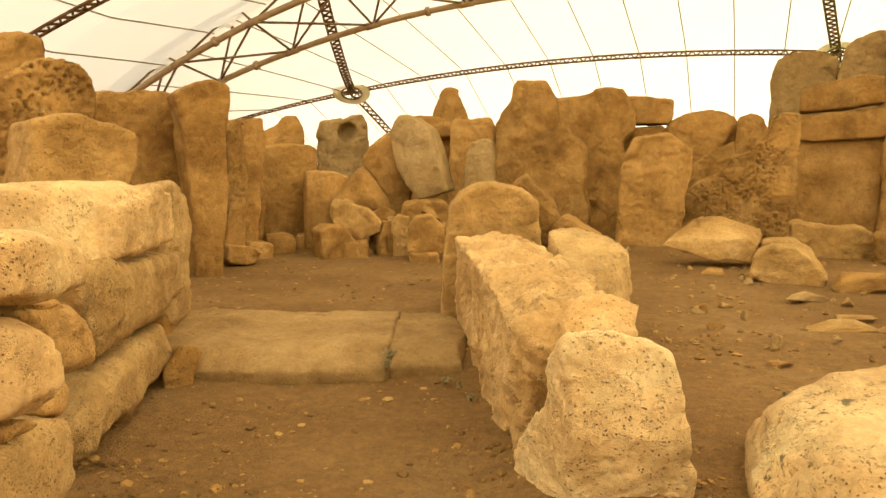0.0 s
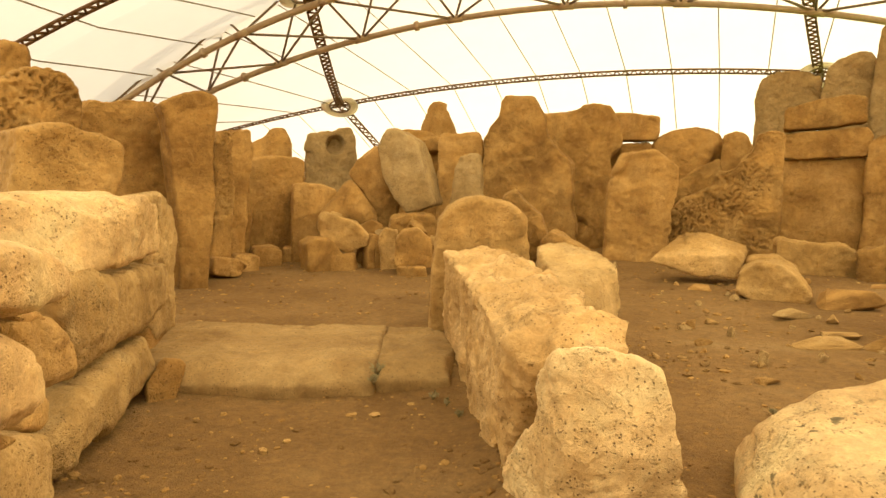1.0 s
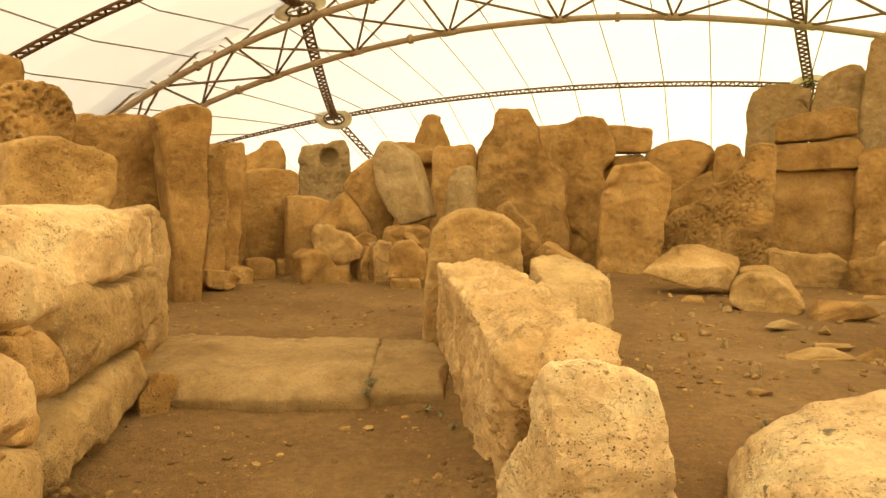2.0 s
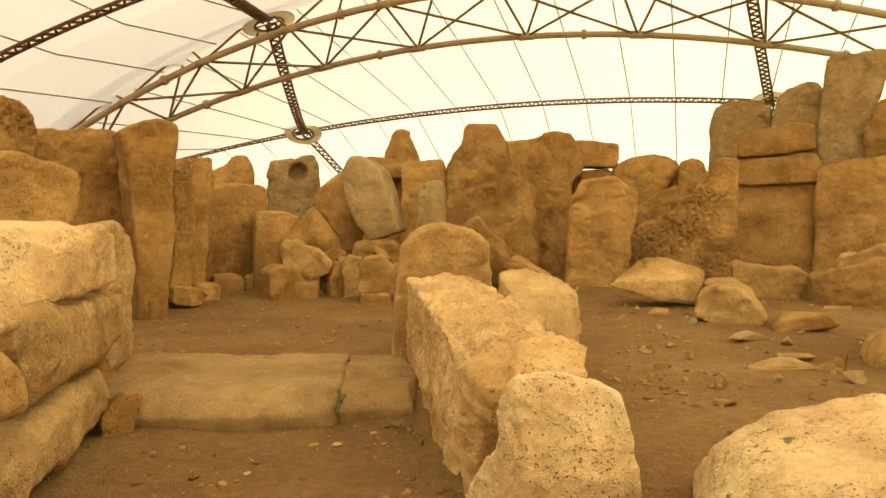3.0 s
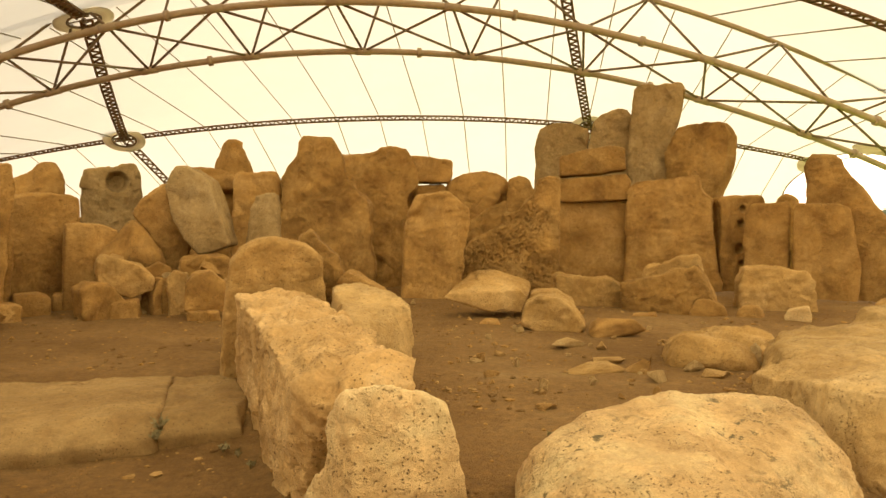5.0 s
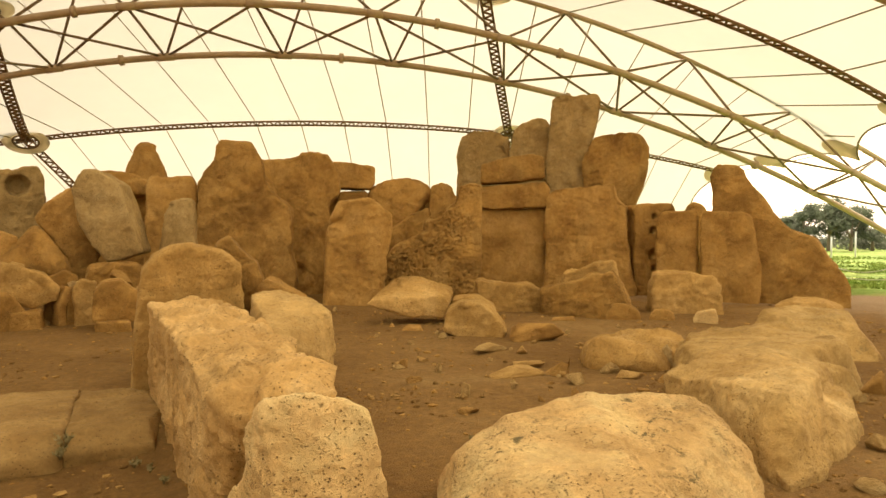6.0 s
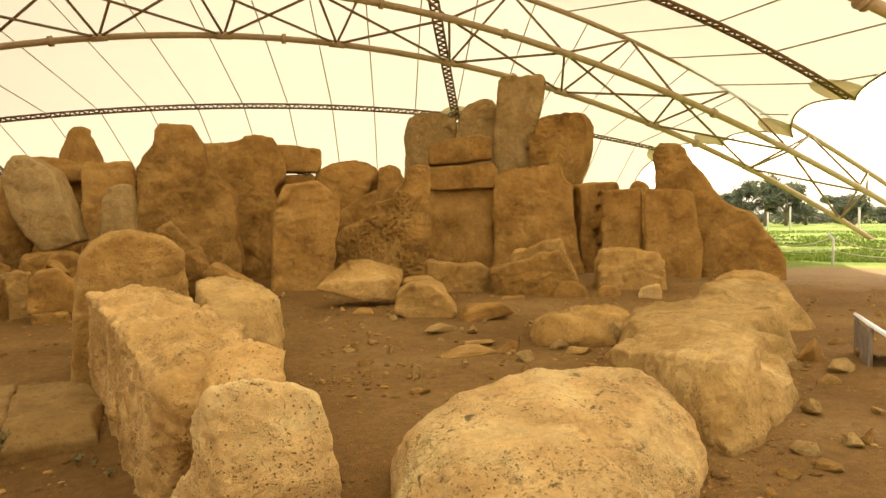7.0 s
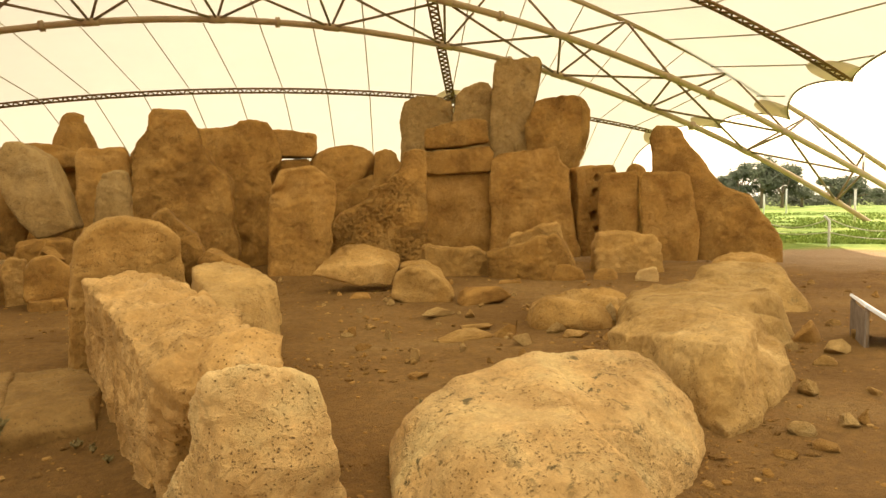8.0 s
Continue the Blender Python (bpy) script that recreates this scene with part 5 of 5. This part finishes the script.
for k, (x, y, z, sx, sy, h) in enumerate(((-1.15, 12.2, 0.5, 0.3, 0.3, 0.26), (-0.85, 12.1, 0.55, 0.34, 0.3, 0.24), (-0.95, 12.0, 0.25, 0.36, 0.3, 0.3), (-0.55, 12.0, 0.1, 0.3, 0.3, 0.26), (-0.5, 12.1, 0.45, 0.4, 0.3, 0.3),
                                          (-0.2, 12.0, 0.7, 0.5, 0.4, 0.28), (0.1, 12.0, 0.45, 0.4, 0.3, 0.34), (-1.3, 11.9, 0.0, 0.25, 0.25, 0.2), (-0.62, 11.6, 0.0, 0.22, 0.2, 0.16), (-1.75, 12.5, 0.85, 0.4, 0.3, 0.24))):
    ob = new("rubble_stone", shards[(k * 4 + 1) % 9])
    ob.matrix_world = pose(x, y, z, 20 * math.sin(k * 2.1), 25 * math.cos(k * 1.7), k * 47) @ Matrix.Diagonal((sx, sy, h, 1))
    tagged(ob, "broken rubble stone packed in the apse heap", "stone", "rubble in the apse")


# ---- gravel and small rocks on the floor ----
rnd = random.Random(4)
probe = bmesh.new()
bmesh.ops.create_icosphere(probe, subdivisions=1, radius=1.0)
probe.verts.index_update()
ball_v = np.array([v.co[:] for v in probe.verts])
ball_f = [[v.index for v in f.verts] for f in probe.faces]
probe.free()
dice = np.random.RandomState(11)
for material, many, label in ((ochre, 4200, "scattered ochre grit and pebbles on trodden earth"), (golden, 900, "scattered golden limestone chips on trodden earth"), (earth_mat, 5200, "loose brown clods and grit on trodden earth")):
    mesh_v, mesh_f = [], []
    for k in range(many):
        ang, d = radians(rnd.uniform(-34, 64)), 2.3 + 14 * rnd.random() ** 1.5
        x, y = d * math.sin(ang), d * math.cos(ang)
        clump = noise.noise(Vector((x * 0.8, y * 0.8, 9.0))) + 0.5 * noise.noise(Vector((x * 2.3, y * 2.3, 5.0)))
        if clump < -0.1 and rnd.random() < 0.85:
            continue
        r = 0.005 + 0.006 * rnd.random() + 0.03 * rnd.random() ** 7 + (0.012 * rnd.random() if clump > 0.3 else 0)
        v = ball_v * (1 + dice.uniform(-0.3, 0.3, (len(ball_v), 1))) * r * np.array([rnd.uniform(0.8, 1.6), rnd.uniform(0.7, 1.2), rnd.uniform(0.4, 0.8)])
        turn = rnd.uniform(0, 6.28)
        cs, sn = math.cos(turn), math.sin(turn)
        base = len(mesh_v)
        z = ground_height(x, y) + r * 0.15
        mesh_v += [(x + a * cs - b * sn, y + a * sn + b * cs, z + c) for a, b, c in v.tolist()]
        mesh_f += [[base + i for i in f] for f in ball_f]
    me = bpy.data.meshes.new("gravel")
    me.from_pydata(mesh_v, [], mesh_f)
    me.materials.append(material)
    tagged(new("gravel", me), label, "gravel", kind="stuff")

for k in range(96):
    ang, d = radians(rnd.uniform(12, 62)), rnd.uniform(4.5, 13)
    if k > 30:
        ang, d = radians(rnd.uniform(52, 64)), rnd.uniform(4.2, 9)
    x, y = d * math.sin(ang), d * math.cos(ang)
    sx, sy, h = rnd.uniform(0.05, 0.15), rnd.uniform(0.04, 0.1), rnd.uniform(0.04, 0.11)
    if k > 45:
        ang, d = radians(rnd.uniform(16, 50)), rnd.uniform(5.5, 11.5)
        x, y = d * math.sin(ang), d * math.cos(ang)
        sx, sy, h = sx * 0.55, sy * 0.6, h * 0.6
    loose_rock("small_rock", "small loose limestone rock on bare earth", x, y, sx * 1.6, sy * 1.7, h * 1.3, rnd.uniform(0, 360), k, "loose rocks on the floor")


# ---- dry weeds by the threshold ----
def weed(at, height, seed):
    rnd = random.Random(seed)
    bm = bmesh.new()
    for k in range(16):
        a = rnd.uniform(0, 6.28)
        lean = rnd.uniform(0.1, 0.7) * height
        tip = Vector((at[0] + lean * math.cos(a), at[1] + lean * math.sin(a), at[2] + height * rnd.uniform(0.5, 1.0)))
        root = Vector(at)
        mid = root.lerp(tip, 0.5) + Vector((0, 0, height * 0.1))
        tube(bm, [root, mid, tip], 0.003, 4, 0.0015)
        for j in range(4):
            c = mid.lerp(tip, j / 4)
            u = Vector((rnd.uniform(-1, 1), rnd.uniform(-1, 1), rnd.uniform(-0.5, 1))).normalized() * 0.018
            w_ = u.orthogonal().normalized() * 0.007
            bm.faces.new([bm.verts.new(p) for p in (c - w_, c + u * 0.5 - w_ * 1.5, c + u, c + w_)])
    ob = part("weed", bm, weed_mat)
    return tagged(ob, "small dry weed growing in a crack", "weed", "weeds by the threshold")


for i, (x, y, z, h) in enumerate(((-0.42, 5.36, -0.06, 0.2), (-0.44, 5.3, -0.12, 0.16), (0.02, 5.2, -0.2, 0.12), (0.12, 5.05, -0.2, 0.1), (0.2, 4.8, -0.2, 0.09), (1.35, 5.2, 0.0, 0.07), (2.2, 4.3, 0.0, 0.06))):
    weed((x, y, z), h * 0.6, i)


# ---- information panel ----
def panel(at, turn):
    th = empty("information_panel", "low slanted information panel on metal legs", "sign", at)
    th.rotation_euler = (0, 0, radians(turn))
    bm = bmesh.new()
    bmesh.ops.create_cube(bm, size=1, matrix=pose(0, 0, 0.31, 34, 0, 0) @ Matrix.Diagonal((0.85, 0.58, 0.03, 1)))
    bmesh.ops.bevel(bm, geom=bm.edges[:], offset=0.006, segments=2, affect="EDGES")
    part("board", bm, white_paint, th, "white slanted board", False)
    bm = bmesh.new()
    bmesh.ops.create_cube(bm, size=1, matrix=pose(0, 0.235, 0.22) @ Matrix.Diagonal((0.78, 0.012, 0.4, 1)))
    part("back_sheet", bm, bark, th, "brown sheet behind the legs", False)
    for x in (-0.36, 0.36):
        for y, z in ((0.22, 0.45), (-0.2, 0.16)):
            bm = bmesh.new()
            tube(bm, [(x, y, -0.02), (x, y, z)], 0.022, 8)
            part("leg", bm, dark_steel, th)
    return th


panel((6.98, 3.82, -0.06), 40)


# ---- beyond the shelter: fence, meadow, trees ----
def polar(az, d, z=0.0):
    return Vector((d * math.sin(radians(az)), d * math.cos(radians(az)), z))


fence_posts = [(47.0, 26.5), (52.5, 24.0), (57.5, 21.8), (63.5, 20.2), (71, 19.5)]
rope_fence = empty("rope_fence", "white post-and-rope fence at the meadow edge", "fence", polar(57.5, 21.8))
unshift = Matrix.Translation(polar(57.5, 21.8)).inverted()
heads = []
for az, d in fence_posts:
    p = polar(az, d)
    bm = bmesh.new()
    side = polar(az - 90, 0.14)
    tube(bm, [p - Vector((0, 0, 0.05)), p + Vector((0, 0, 0.72)), p + side * 0.5 + Vector((0, 0, 0.82)), p + side + Vector((0, 0, 0.86))], 0.035, 8)
    ob = part("post", bm, white_paint, rope_fence)
    ob.matrix_parent_inverse = unshift
    heads.append(p)
for a, b in zip(heads, heads[1:]):
    for z, sag in ((0.8, 0.3), (0.42, 0.12)):
        bm = bmesh.new()
        tube(bm, [a.lerp(b, i / 14) + Vector((0, 0, z - sag * 4 * (i / 14) * (1 - i / 14))) for i in range(15)], 0.013, 5)
        ob = part("rope", bm, rope_mat, rope_fence)
        ob.matrix_parent_inverse = unshift
for az, d, h in ((51.0, 62, 1.9), (53.1, 58, 1.5), (54.6, 60, 1.9), (59.0, 44, 1.7), (61.5, 40, 2.0)):
    bm = bmesh.new()
    tube(bm, [polar(az, d, -0.05), polar(az, d, h)], 0.06, 8)
    tube(bm, [polar(az, d, h - 0.02), polar(az, d, h + 0.05)], 0.08, 8)
    tagged(part("marker_post", bm, white_paint), "white marker post standing in the meadow", "post", "marker posts in the meadow")


def leaves(bm, centre, spread, many, size, rnd):
    for k in range(many):
        v = Vector((rnd.gauss(0, 1), rnd.gauss(0, 1), rnd.gauss(0, 1)))
        v = v.normalized() * rnd.random() ** 0.5
        c = Vector(centre) + Vector((v.x * spread[0], v.y * spread[1], v.z * spread[2]))
        a = Vector((rnd.gauss(0, 1), rnd.gauss(0, 1), rnd.gauss(0, 1))).normalized()
        b = a.orthogonal().normalized()
        s = size * rnd.uniform(0.6, 1.4)
        bm.faces.new([bm.verts.new(c + q) for q in (-a * s, -b * s * 0.45, a * s, b * s * 0.45)])


def tree(at, height, width, seed):
    rnd = random.Random(seed)
    th = empty("meadow_tree", "grey-green tree with an open uneven crown", "tree", at, "trees beyond the meadow")
    bm = bmesh.new()
    tube(bm, [(0, 0, -0.2), (0.1, 0.05, height * 0.25), (0.25, 0.1, height * 0.6)], 0.22, 8, 0.09)
    clumps = []
    for k in range(11):
        a, r = rnd.uniform(0, 6.28), width * rnd.uniform(0.1, 0.5)
        c = Vector((r * math.cos(a), r * math.sin(a), height * rnd.uniform(0.38, 0.92)))
        clumps.append(c)
        tube(bm, [(0.1, 0.05, height * 0.28), c * 0.55 + Vector((0, 0, height * 0.15)), c], 0.08, 5, 0.02)
    part("trunk", bm, bark, th)
    bm = bmesh.new()
    for c in clumps:
        w_ = width * rnd.uniform(0.12, 0.24)
        leaves(bm, c, (w_, w_, w_ * 0.7), 420, 0.18, rnd)
    part("crown", bm, leaf_mat, th, smooth=False)


for i, (az, d, h, w_) in enumerate(((50.2, 92, 3.8, 5.0), (51.4, 90, 5.2, 5.5), (52.9, 88, 6.4, 6.5), (54.3, 91, 5.0, 6.0), (55.6, 95, 4.2, 5.0), (58.6, 84, 3.6, 5.5))):
    tree(polar(az, d), h, w_, 40 + i)


def bush(at, w_, h, seed):
    rnd = random.Random(seed)
    bm = bmesh.new()
    for k in range(7):
        leaves(bm, (rnd.uniform(-0.5, 0.5) * w_, rnd.uniform(-0.3, 0.3) * w_, h * rnd.uniform(0.25, 0.6)), (w_ * 0.25, w_ * 0.25, h * 0.4), 130, 0.22, rnd)
    ob = part("bush", bm, hedge_mat, None, "", False)
    ob.location = at
    tagged(ob, "dark green bush along the far hedge", "bush", "bushes of the far hedge")


for k in range(17):
    bush(polar(47 + k * 1.15 + 0.3 * math.sin(k * 2.3), 108 + 7 * math.sin(k * 1.7), -0.2), 5.5 + 1.5 * math.sin(k * 3.1), 2.4 + 0.7 * math.sin(k * 1.3), 70 + k)

# meadow grass tufts
rnd = random.Random(9)
mesh_v, mesh_f = [], []
for k in range(16000):
    az, d = rnd.uniform(46, 66), 23.5 + 40 * rnd.random() ** 1.6
    p = polar(az, d)
    if noise.noise(Vector((p.x * 0.25, p.y * 0.25, 2))) < -0.2:
        continue
    h, a = rnd.uniform(0.04, 0.13), rnd.uniform(0, 6.28)
    u = Vector((math.cos(a), math.sin(a), 0)) * rnd.uniform(0.03, 0.07)
    base = len(mesh_v)
    tip = p + Vector((rnd.uniform(-0.06, 0.06), rnd.uniform(-0.06, 0.06), h))
    mesh_v += [(p - u)[:], (p + u)[:], tip[:]]
    mesh_f.append((base, base + 1, base + 2))
me = bpy.data.meshes.new("meadow_grass")
me.from_pydata(mesh_v, [], mesh_f)
me.materials.append(grass_mat)
tagged(new("meadow_grass", me), "green meadow grass with yellow flowering patches", "grass", kind="stuff")
